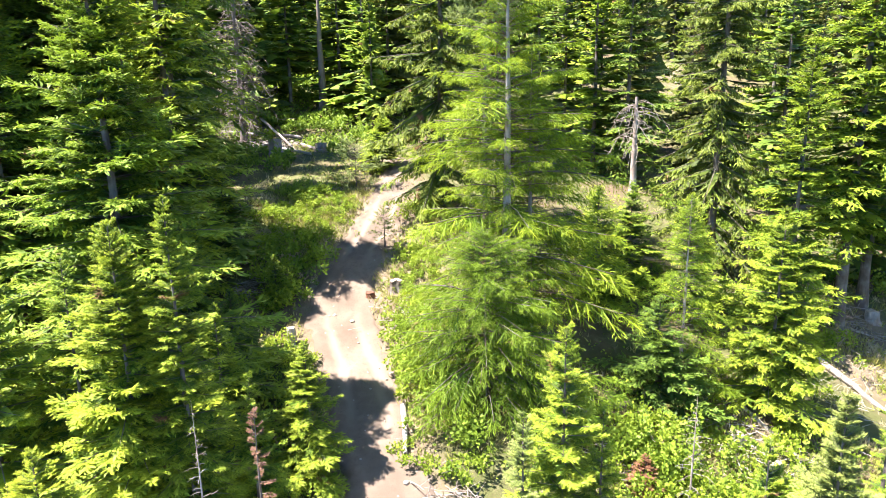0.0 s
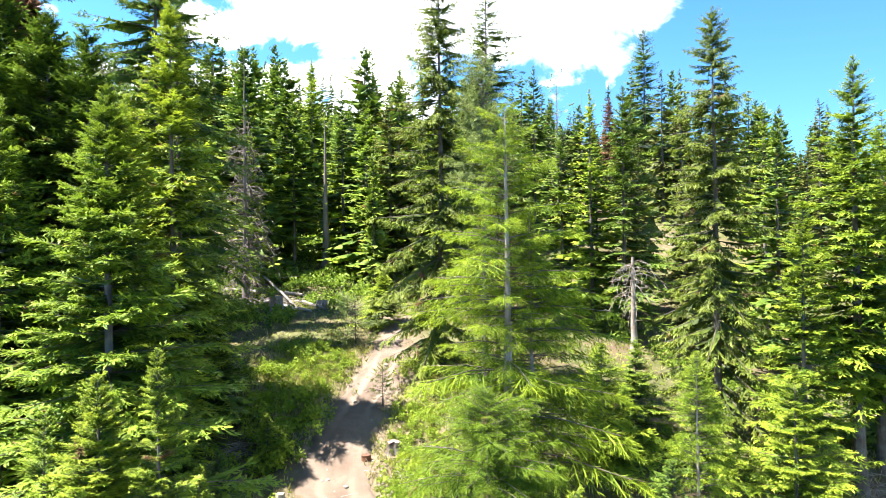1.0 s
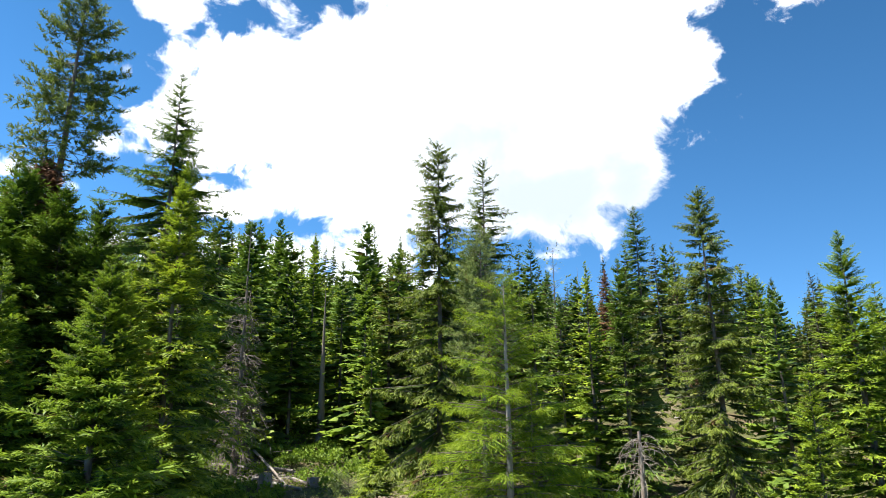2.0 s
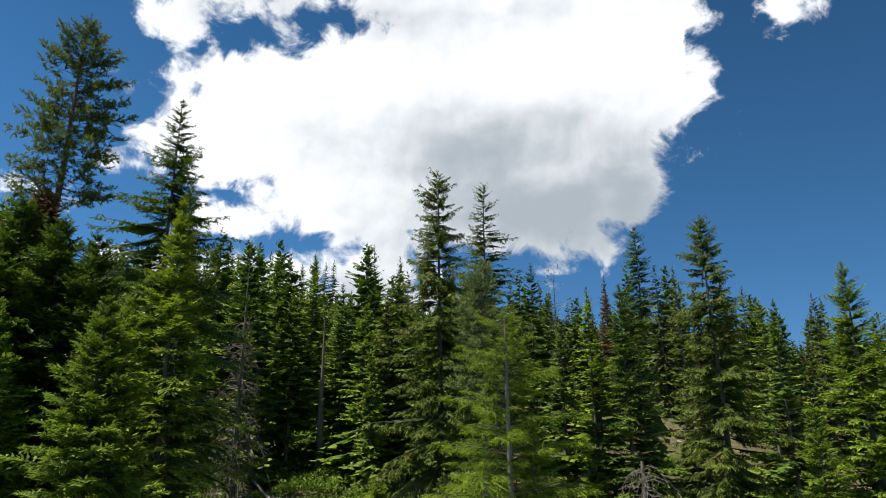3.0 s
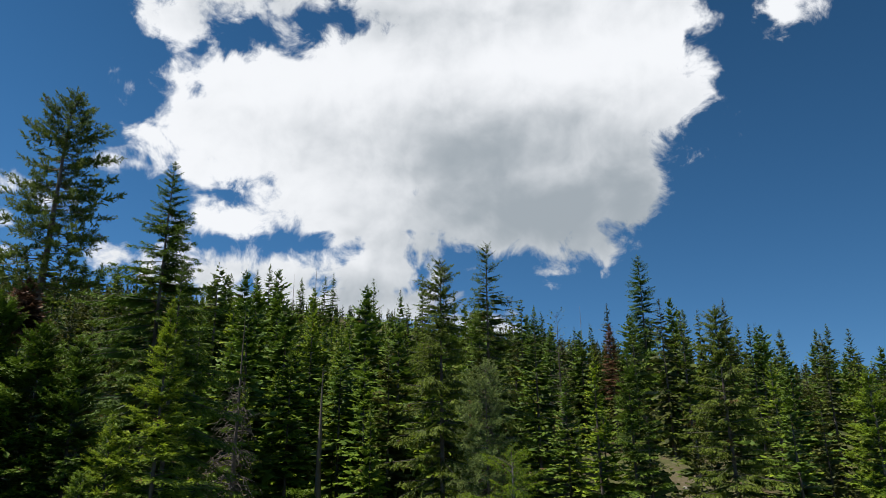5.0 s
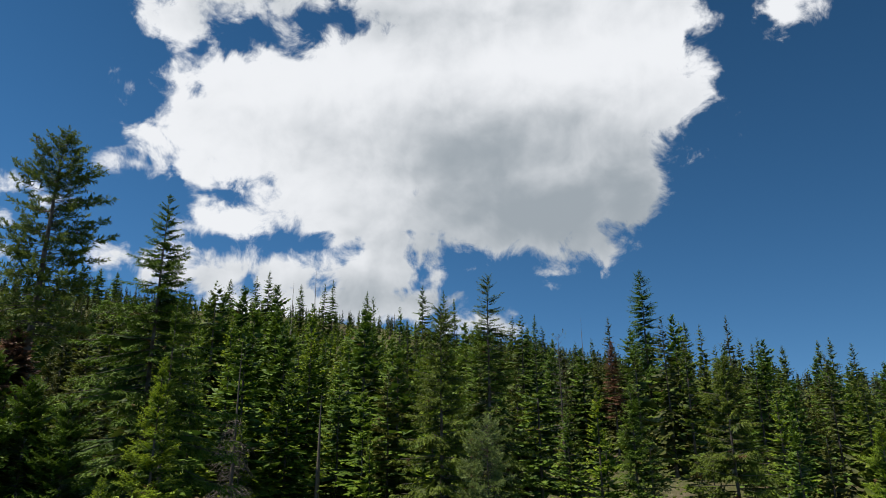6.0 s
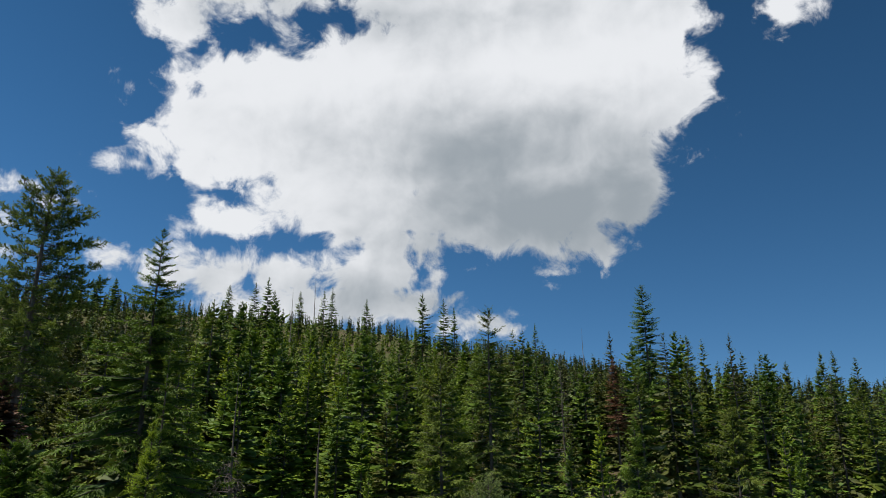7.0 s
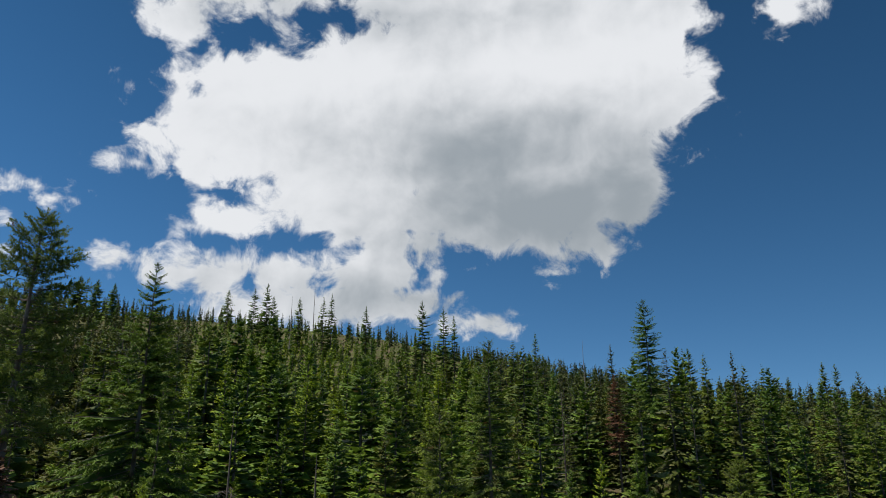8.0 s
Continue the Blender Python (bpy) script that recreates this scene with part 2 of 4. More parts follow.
d = w.noise(55.0, 3.0, 0.7)
bare = w.mix(w.step(b, 0.38, 0.7), (0.130, 0.098, 0.070), (0.215, 0.175, 0.130))
bare = w.mix(w.step(c, 0.50, 0.60), bare, (0.150, 0.135, 0.070))
bare = w.mix(w.step(d, 0.56, 0.66), bare, (0.075, 0.058, 0.040))
FLOOR = w.finish(w.mix(w.step(w.attr("bare"), 0.25, 0.7), col, bare), 0.95, w.mix(0.5, b, w.mix(0.5, c, d)), 0.09, gloss=0.1)


# ---- mesh helpers ----
def mesh_of(name, verts, faces, material, age=None, key="age", smooth=False):
    """A mesh from numpy arrays: verts (n, 3), faces (m, 3 or 4)."""
    verts, faces = np.asarray(verts, np.float32), np.asarray(faces, np.int32)
    me = bpy.data.meshes.new(name)
    k = faces.shape[1]
    me.vertices.add(len(verts))
    me.vertices.foreach_set("co", verts.ravel())
    me.loops.add(faces.size)
    me.loops.foreach_set("vertex_index", faces.ravel())
    me.polygons.add(len(faces))
    me.polygons.foreach_set("loop_start", np.arange(0, faces.size, k, dtype=np.int32))
    me.polygons.foreach_set("loop_total", np.full(len(faces), k, np.int32))
    if smooth:
        me.polygons.foreach_set("use_smooth", np.ones(len(faces), bool))
    if age is not None:
        at = me.attributes.new(key, "FLOAT", "POINT")
        at.data.foreach_set("value", np.asarray(age, np.float32))
    me.materials.append(material)
    me.update(calc_edges=True)
    return me


def part(name, me, parent, label=""):
    ob = new(name, me)
    ob.parent = parent
    return tagged(ob, label)


def unit(v):
    return v / np.maximum(np.linalg.norm(v, axis=-1, keepdims=True), 1e-6)


def tubes(starts, ends, r0, r1, sides=4):
    """Tapered sticks between pairs of points, as quads."""
    a, b = np.asarray(starts, float), np.asarray(ends, float)
    n = len(a)
    d = unit(b - a)
    ref = np.where(np.abs(d[:, 2:3]) > 0.9, np.array([[1.0, 0, 0]]), np.array([[0, 0, 1.0]]))
    u = unit(np.cross(d, ref))
    v = np.cross(d, u)
    r0, r1 = np.broadcast_to(r0, (n,)), np.broadcast_to(r1, (n,))
    t = np.arange(sides) * 2 * np.pi / sides
    ring = u[:, None] * np.cos(t)[None, :, None] + v[:, None] * np.sin(t)[None, :, None]
    va = a[:, None] + ring * r0[:, None, None]
    vb = b[:, None] + ring * r1[:, None, None]
    verts = np.concatenate([va, vb], 1).reshape(-1, 3)
    i = np.arange(sides)
    q = np.stack([i, (i + 1) % sides, (i + 1) % sides + sides, i + sides], 1)
    faces = (q[None] + (np.arange(n) * 2 * sides)[:, None, None]).reshape(-1, 4)
    return verts, faces


def trunk_of(h, r, rng, sides=9, rings=14, lean=0.01, stop=1.0):
    """A tapered trunk with a root flare, slightly crooked, from 0.4 m under the ground."""
    f = np.linspace(0, 1, rings) ** 0.85
    z = -0.4 + f * (h * stop + 0.4)
    rad = r * (1 - 0.96 * np.clip(z, 0, h) / h) * (1 + 0.5 * np.exp(-np.clip(z, 0, None) / (0.6 * r + 0.15)))
    bend = np.cumsum(rng.normal(0, lean * h / rings, (rings, 2)), 0) * np.clip(f * 4, 0, 1)[:, None]
    bend -= bend[-1] * f[:, None]
    t = np.arange(sides) * 2 * np.pi / sides
    rr = rad[:, None] * (1 + 0.06 * rng.standard_normal((rings, sides)))
    verts = np.stack([bend[:, 0:1] + np.cos(t) * rr, bend[:, 1:2] + np.sin(t) * rr, np.repeat(z[:, None], sides, 1)], -1).reshape(-1, 3)
    i, j = np.meshgrid(np.arange(rings - 1), np.arange(sides), indexing="ij")
    k = (j + 1) % sides
    faces = np.stack([i * sides + j, i * sides + k, (i + 1) * sides + k, (i + 1) * sides + j], -1).reshape(-1, 4)
    return verts, faces


def glue(pieces):
    vs, fs, n = [], [], 0
    for v, f in pieces:
        vs.append(v)
        fs.append(f + n)
        n += len(v)
    return np.concatenate(vs), np.concatenate(fs)


# per kind: crown start, profile power, bough pitch low/top, droop and tip lift, hang of twigs, twig length as a share of the bough,
# fullness of twig and shoot blades, whorl gap, boughs in a whorl, share missing, unevenness, how far blades roll out of the flat
KINDS = {
    "fir": dict(spire=30, c0=0.03, pw=0.72, low=-10, top=26, droop=0.20, lift=0.16, hang=-0.16, twig=0.42, wide=0.17, gap=0.039, nb=10, skip=0.08, jit=0.30, roll=0.42, start=0.16, close=0.76),
    "spruce": dict(spire=34, c0=0.05, pw=0.6, low=-18, top=14, droop=0.34, lift=0.26, hang=-0.75, twig=0.27, wide=0.16, gap=0.029, nb=10, skip=0.16, jit=0.40, roll=0.8, start=0.16, close=0.66),
    "larch": dict(spire=24, c0=0.06, pw=0.62, low=6, top=30, droop=0.34, lift=0.12, hang=-0.5, twig=0.36, wide=0.060, gap=0.026, nb=8, skip=0.16, jit=0.36, roll=1.3, start=0.14, close=0.70),
    "pine": dict(spire=14, c0=0.46, pw=0.3, low=-14, top=26, droop=0.10, lift=0.24, hang=0.16, twig=0.28, wide=0.12, gap=0.055, nb=8, skip=0.2, jit=0.42, roll=1.4, start=0.46, close=0.70),
}
LEVELS = {3: (14, 13, 0.9), 2: (10, 8, 1.1), 1: (6, 0, 1.6), 0: (2, 0, 2.0)}     # twigs on a bough, shoots on a twig, fullness


def kites(base, way, side, length, half, sag):
    """Blades folded along their rib: four corners and two faces each."""
    up = np.cross(side, way)
    mid = base + way * (0.42 * length)[..., None] - up * (sag * half)[..., None]
    w = side * half[..., None]
    return np.stack([base, mid + w, base + way * length[..., None], mid - w], -2).reshape(-1, 3)


def darts(base, way, side, length, half):
    """Slender sprays: three corners and one face each."""
    w, ln = side * half[..., None], length[..., None]
    return np.stack([base, base + way * (0.58 * ln) + w, base + way * ln - 0.3 * w], -2).reshape(-1, 3)


def crown_of(kind, h, r, rng, level=2, full=1.0, core=0.5, tip=0.17, **over):
    """Boughs in whorls, each a frond of twigs with side shoots: blades, their age, and the boughs' wood."""
    p = dict(KINDS[kind], **over)
    twigs, shoots, fill = LEVELS[level]
    if kind == "larch" and level > 1:
        twigs, shoots = (17, 20) if level == 3 else (12, 13)
    fill *= full
    c0 = p["c0"] * h
    f, z = [], 0.0
    while z < 0.985:
        f.append(z)
        z += p["gap"] * (1.2 - p["close"] * z) * (0.8 + 0.4 * rng.random())
    f = np.repeat(np.array(f), max(3, int(round(p["nb"]))))
    f = np.clip(f + rng.normal(0, (0.12 if kind == "fir" else 0.24) * p["gap"], len(f)), 0, 0.985)
    f = f[rng.random(len(f)) > p["skip"]]
    n = len(f)
    a = rng.random(n) * 2 * np.pi
    lobes = 1 + 0.16 * np.sin(2 * a + rng.random() * 6) + 0.12 * np.sin(3 * a + f * 9 + rng.random() * 6)
    L = r * (1 - f) ** p["pw"] * lobes * (1 - p["jit"] + 2 * p["jit"] * rng.random(n)) * np.clip(0.72 + f * 3.0, 0.6, 1.0)
    left = (1 - f) * (h - c0)                   # way to the tip
    L = np.maximum(L, 0.10 + np.minimum(0.6 * tip * r, tip * left))
    e = np.radians(p["low"] + (p["top"] - p["low"]) * f ** 1.3 + p["spire"] * f ** 6 + rng.normal(0, 6, n))
    o = np.stack([np.zeros(n), np.zeros(n), c0 + f * (h - c0)], -1)
    hd = np.stack([np.cos(a), np.sin(a), np.zeros(n)], -1)
    sd = np.stack([-np.sin(a), np.cos(a), np.zeros(n)], -1)
    up = np.array([0, 0, 1.0])

    def spot(s):                                   # s (n, k)
        drop = np.sin(e)[:, None] * s - p["droop"] * s ** 2 + p["lift"] * s ** 3
        return o[:, None] + hd[:, None] * (L[:, None] * s * np.cos(e)[:, None])[..., None] + up * (L[:, None] * drop)[..., None]

    s = (np.arange(twigs) + rng.random((n, twigs))) / twigs
    s = p["start"] + (1 - p["start"]) * s ** 0.85
    s[:, -1] = 0.90
    base = spot(s)
    axis = unit(spot(s + 0.03) - spot(s - 0.03))
    sign = np.where((np.arange(twigs) % 2)[None] == 0, 1.0, -1.0) * np.ones((n, 1))
    ang = np.radians(64 - 34 * s + rng.normal(0, 26 if kind == "pine" else 10, s.shape))
    ang[:, -1] = 0
    tl = L[:, None] * p["twig"] * (1.12 - 0.72 * s) * np.clip(s * 3.2, 0.45, 1) * (0.72 + 0.56 * rng.random(s.shape))
    tl = np.maximum(tl, 0.05 + np.minimum(0.06 * r, 0.05 * left)[:, None])
    way = axis * np.cos(ang)[..., None] + sd[:, None] * (sign * np.sin(ang))[..., None]
    way = unit(way + up * (p["hang"] * (0.4 + 0.6 * rng.random(s.shape)) + (0.5 if kind == "pine" else 0.12) * rng.standard_normal(s.shape))[..., None])

    def sides(d):                                  # flat across the blade, rolled at random
        q = unit(np.cross(d, up) + 1e-4 + p["roll"] * 0.6 * rng.standard_normal(d.shape))
        return unit(q - d * np.sum(q * d, -1, keepdims=True))

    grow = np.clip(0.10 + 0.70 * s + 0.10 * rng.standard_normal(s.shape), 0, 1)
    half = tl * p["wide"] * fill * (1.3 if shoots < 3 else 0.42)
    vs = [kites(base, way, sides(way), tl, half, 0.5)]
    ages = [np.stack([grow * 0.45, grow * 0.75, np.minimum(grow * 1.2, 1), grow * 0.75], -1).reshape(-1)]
    if shoots:
        q = (np.arange(shoots) + 0.2 + 0.6 * rng.random((n, twigs, shoots))) / shoots * 0.86 + 0.06
        b0 = base[:, :, None] + way[:, :, None] * (tl[..., None] * q)[..., None]
        flat = sides(way)[:, :, None]
        third = np.cross(way[:, :, None], flat)
        alt = np.where(np.arange(shoots) % 2 == 0, 1.0, -1.0) * np.ones((n, twigs, 1))
        turn = np.radians(48 - 16 * q) * alt + rng.normal(0, 0.18, q.shape)
        spin = rng.normal(0, p["roll"], q.shape)
        bw = way[:, :, None] * np.cos(turn)[..., None] + (flat * np.cos(spin)[..., None] + third * np.sin(spin)[..., None]) * np.sin(turn)[..., None]
        bw = unit(bw + up * (0.5 * p["hang"]))
        bl = tl[..., None] * (0.58 if kind != "larch" else 0.42) * (1.05 - 0.55 * q) * (0.7 + 0.6 * rng.random(q.shape))
        bl = np.minimum(bl, (0.30 if level == 3 else 0.40) * (0.7 + 0.6 * rng.random(q.shape)))
        dv = darts(b0, bw, sides(bw), bl, bl * p["wide"] * fill * 1.35)
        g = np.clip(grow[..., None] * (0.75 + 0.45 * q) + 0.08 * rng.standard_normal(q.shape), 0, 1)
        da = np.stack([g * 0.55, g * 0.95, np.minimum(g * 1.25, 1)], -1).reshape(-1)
    if core:                                       # older needles along each bough, darkened to stand in for inner shade
        b = spot(np.full((n, 1), 0.03))[:, 0]
        d = spot(np.full((n, 1), 0.72))[:, 0] - b
        ln = np.linalg.norm(d, axis=-1)
        d = unit(d)
        vs.append(kites(b, d, sides(d), ln, (0.26 if level < 2 else 0.15) * core * ln, 0.35))
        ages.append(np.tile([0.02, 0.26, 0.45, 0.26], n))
    verts, age = np.concatenate(vs), np.concatenate(ages)
    k = np.arange(0, len(verts), 4, dtype=np.int32)[:, None]
    faces = (k[:, None] + np.array([[0, 1, 2], [0, 2, 3]])[None]).reshape(-1, 3)
    if shoots:
        faces = np.concatenate([faces, len(verts) + np.arange(len(dv), dtype=np.int32).reshape(-1, 3)])
        verts, age = np.concatenate([verts, dv]), np.concatenate([age, da])
    pts = spot(np.linspace(0, 0.9, 3)[None].repeat(n, 0))
    rb = np.clip(0.007 * L + 0.004, 0.005, 0.03)
    wood = glue([tubes(pts[:, 0], pts[:, 1], rb, rb * 0.7, 3), tubes(pts[:, 1], pts[:, 2], rb * 0.7, rb * 0.3, 3)])
    return verts, faces, age, wood


# ---- terrain ----
SLOPE_Y = [-400, -60, 0, 13, 21, 27, 32, 41]
SLOPE_Z = [-60, -22, -6, -1.9, 0.65, 3.0, 4.1, 4.7]


def lift_at(x, y):
    """Height of the hillside."""
    x, y = np.asarray(x, float), np.asarray(y, float)
    near = np.interp(y, SLOPE_Y, SLOPE_Z)
    k = np.clip(0.22 - 0.0016 * x, 0.10, 0.26) + 0.0007 * np.clip(-25 - x, 0, 160)
    ridge = 238 - 0.12 * np.abs(x)
    far = 4.7 + k * (np.minimum(y, ridge) - 41) - 0.10 * np.maximum(y - ridge, 0) * (y < 900) - 0.1 * np.maximum(900 - ridge, 0) * (y >= 900)
    z = np.where(y < 41, near, far)
    z = z - 0.26 * np.clip(x, 0, 25) * np.clip((75 - y) / 40, 0, 1)
    bumps = 0.10 * np.sin(0.9 * x + 0.4 * y) * np.sin(0.7 * y - 0.3 * x) + 0.06 * np.sin(2.3 * x + 1.1) * np.sin(1.9 * y + 0.6)
    return z + bumps * np.clip(1.5 - np.abs(y - 20) / 150, 0, 1)


def z_at(x, y):
    return float(lift_at(x, y))


TRAIL = [(-0.4, 8.0), (-0.9, 11.5), (-1.25, 13.2), (-1.9, 14.9), (-2.4, 16.8), (-3.0, 18.4), (-3.65, 20.1), (-3.9, 22.0), (-3.5, 24.0), (-2.9, 25.9), (-2.8, 28.6), (-3.2, 31.7), (-3.9, 35.0)]
TRAIL_W = [2.6, 2.6, 2.5, 2.5, 2.5, 2.5, 2.5, 2.4, 2.2, 2.0, 1.6, 1.2, 0.7]


def from_trail(x, y):
    """Distance from the trail's middle."""
    tx, ty = np.array(TRAIL).T
    return np.abs(np.asarray(x) - np.interp(y, ty, tx)) + np.maximum(0, np.asarray(y) - 35) + np.maximum(0, 6 - np.asarray(y))

# ---- ground ----
def spread(lo, hi, step, out):
    """Even steps from lo to hi, then ever wider ones out to the horizon."""
    inner = list(np.arange(lo, hi + step / 2, step))
    for s, end in ((-1, -out), (1, out)):
        v, d = (inner[0], step) if s < 0 else (inner[-1], step)
        more = []
        while s * v < s * end:
            d *= 1.22
            v += s * d
            more.append(v)
        inner = more[::-1] + inner if s < 0 else inner + more
    return np.array(inner)


gx, gy = spread(-28, 34, 0.5, 3200), spread(4, 52, 0.5, 3200)
GX, GY = np.meshgrid(gx, gy, indexing="ij")
GZ = lift_at(GX, GY)
half = np.interp(GY, np.array(TRAIL)[:, 1], TRAIL_W) / 2
GZ = GZ - 0.16 * (from_trail(GX, GY) < half - 0.25)
GZ += np.random.default_rng(5).normal(0, 0.025, GZ.shape) * (np.abs(GX) < 40)
bare = np.exp(-(((GX - 16.6) / 3.6) ** 2 + ((GY - 23.6) / 3.4) ** 2)) + 0.7 * np.exp(-(((GX - 10.0) / 2.4) ** 2 + ((GY - 18.6) / 1.8) ** 2))
bare += 0.9 * np.exp(-((from_trail(GX, GY) / 1.9) ** 2)) + 0.55 * np.exp(-(((GX + 0.6) / 1.5) ** 2 + ((GY - 20.5) / 4) ** 2))
bare += 0.5 * np.exp(-(((GX + 9) / 3) ** 2 + ((GY - 36.5) / 2) ** 2)) + 0.6 * np.exp(-(((GX - 22) / 4) ** 2 + ((GY - 68) / 8) ** 2))
nx, ny = GX.shape
i, j = np.meshgrid(np.arange(nx - 1), np.arange(ny - 1), indexing="ij")
gf = np.stack([i * ny + j, (i + 1) * ny + j, (i + 1) * ny + j + 1, i * ny + j + 1], -1).reshape(-1, 4)
ground = new("ground", mesh_of("ground", np.stack([GX, GY, GZ], -1).reshape(-1, 3), gf, FLOOR, bare.ravel(), "bare", smooth=True))
tagged(ground, "sloping forest floor of earth, dry grass and litter", "ground", kind="structure")

# the dirt trail: worn ruts, ragged edges
tt = np.array(TRAIL)
ty = np.arange(8.0, 35.0, 0.2)
tx = np.interp(ty, tt[:, 1], tt[:, 0])
for _ in range(6):
    tx[1:-1] = (tx[:-2] + 2 * tx[1:-1] + tx[2:]) / 4
tw = np.interp(ty, tt[:, 1], TRAIL_W)
cols = np.linspace(-1, 1, 23)
rg = np.random.default_rng(9)
rag = np.stack([np.convolve(rg.normal(0, 0.30, len(ty) + 8), np.ones(4) / 4, "same")[4:-4] for _ in range(2)])
half_l, half_r = tw / 2 + rag[0], tw / 2 + rag[1]
U = np.where(cols[None] < 0, cols[None] * half_l[:, None], cols[None] * half_r[:, None])
TX, TY = tx[:, None] + U, np.repeat(ty[:, None], len(cols), 1)
rut = np.exp(-(((np.abs(cols) - 0.42) / 0.16) ** 2))[None] * (0.6 + 0.4 * np.sin(ty * 0.8))[:, None]
TZ = lift_at(TX, TY) + 0.035 - 0.07 * rut - 0.17 * np.abs(cols)[None] ** 10 + rg.normal(0, 0.010, TX.shape)
i, j = np.meshgrid(np.arange(len(ty) - 1), np.arange(len(cols) - 1), indexing="ij")
n = len(cols)
tf = np.stack([i * n + j, i * n + j + 1, (i + 1) * n + j + 1, (i + 1) * n + j], -1).reshape(-1, 4)
trail = new("trail", mesh_of("trail", np.stack([TX, TY, TZ], -1).reshape(-1, 3), tf, DIRT, rut.ravel(), "rut", smooth=True))
tagged(trail, "narrow sunlit trail of dry tan dirt with ruts", "trail", kind="structure")

# ---- trees ----
PLACED = []
LABELS = {
    "fir": "green fir tree with layered boughs and bright new tips",
    "spruce": "tall olive-green spruce with drooping boughs",
    "larch": "bright yellow-green larch with soft hanging twigs",
    "pine": "tall pine with a bare trunk and tufted crown",
}


def tree(kind, x, y, top, r, mat=None, seed=0, label="", trunk_r=None, detail=2, **over):
    """A conifer whose tip is at the height top."""
    rng = np.random.default_rng(1000 + seed + int(abs(x) * 37 + abs(y) * 101))
    z0 = z_at(x, y)
    h = top - z0
    mat = mat or {"fir": FIR, "spruce": SPRUCE, "larch": LARCH, "pine": PINE}[kind]
    over = dict(dict(core={"fir": 1.1, "spruce": 0.7, "larch": 0.0, "pine": 0.0}[kind]), **over)
    if kind == "fir" and h < 8 and detail > 1:
        over = dict(dict(gap=0.058, nb=8), **over)
    if detail < 2:
        over = dict(dict(nb=7), **over)
    v, f, age, wood = crown_of(kind, h, r, rng, level=detail, **over)
    tr = trunk_of(h, trunk_r or (0.0095 * h + 0.015), rng, stop=0.97)
    if detail < 3:
        wood = (wood[0][:len(wood[0]) // 2], wood[1][:len(wood[1]) // 2])
    root = new(kind + "_tree")
    root.location = (x, y, z0)
    root.rotation_euler = (0, 0, rng.random() * 6.28)
    tagged(root, label or LABELS[kind], "tree", "conifers beside the trail")
    if kind == "larch":
        part("trunk", mesh_of("trunk", *tr, GREYWOOD, smooth=True), root)
        tagged(part("branchwood", mesh_of("branchwood", *wood, BARK, smooth=True), root), kind="stuff")
    else:
        part("trunk", mesh_of("trunk", *glue([tr, wood]), BARK, smooth=True), root)
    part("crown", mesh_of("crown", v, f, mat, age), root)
    PLACED.append((x, y, r))
    return root


def dead_tree(x, y, top, base_r, reach, count, seed, mat=GREYWOOD, low=0.12, high=0.97, taper=0.88, droop=0.5, broken=False, twigs=4, label="", lean=(0, 0), thick=1.0):
    """A standing dead tree: bare trunk and brittle drooping branches."""
    rng = np.random.default_rng(seed)
    z0 = z_at(x, y)
    h = top - z0
    tr = trunk_of(h * (1.6 if broken else 1.0), base_r, rng, rings=12, stop=0.625 if broken else 1.0)
    root = new("dead_tree")
    root.location = (x, y, z0)
    root.rotation_euler = (lean[0], lean[1], 0)
    tagged(root, label or "grey dead standing tree with bare drooping branches", "dead tree")
    part("trunk", mesh_of("trunk", *tr, mat, smooth=True), root)
    for _ in range(count):
        f = low + (high - low) * rng.random() ** 0.9
        a = rng.random() * 2 * np.pi
        L = reach * (0.35 + 0.65 * rng.random()) * (1 - f * taper)
        d = np.array([np.cos(a), np.sin(a), 0.0])
        p = [np.array([0, 0, f * h])]
        for k in range(3):
            s = (0.15, -0.25, -1.0)[k] * droop + rng.normal(0, 0.12)
            p.append(p[-1] + (d + rng.normal(0, 0.14, 3)) * L / 3 + np.array([0, 0, s * L / 3]))
        p = np.array(p)
        rb = float(np.clip(0.016 * L + 0.007, 0.009, 0.04)) * thick
        wid = rb * np.array([1, 0.72, 0.44])
        bits = [tubes(p[:3], p[1:], wid, wid * 0.65, 3)]
        if twigs:
            k = rng.integers(1, 3, twigs)
            u = rng.random((twigs, 1))
            q = p[k] * (1 - u) + p[k + 1] * u
            e2 = q + (d * 0.4 + rng.normal(0, 0.55, (twigs, 3)) + np.array([0, 0, -0.35])) * L * 0.25
            bits.append(tubes(q, e2, rb * 0.55, rb * 0.3, 3))
        part("branch", mesh_of("branch", *glue(bits), mat), root)
    PLACED.append((x, y, 0.6))
    return root


# left of the trail, far to near
tree("pine", -17.4, 26.2, 28.1, 2.0, seed=1, detail=3, c0=0.64, nb=14, gap=0.052, pw=0.40, jit=0.42, skip=0.06, full=1.5, start=0.36, label="tall pine with tufted crown standing above the firs", trunk_r=0.36)
# the pine's dead brown branch, stood in for by an added fir crown
tree("fir", -17.3, 25.2, 19.0, 1.3, RUST, 2, c0=0.86, detail=1, label="rust-brown dead branch of the pine, built as a small conifer crown")
tree("spruce", -15.8, 33.5, 28.1, 5.2, FIR_DARK, 3, c0=0.06, hang=-0.4, pw=0.82, jit=0.40, skip=0.16, nb=11, gap=0.030, core=0.9, detail=3, label="very tall dark spruce with a narrow spire")
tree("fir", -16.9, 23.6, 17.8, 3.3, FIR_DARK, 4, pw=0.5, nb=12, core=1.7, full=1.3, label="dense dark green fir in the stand")
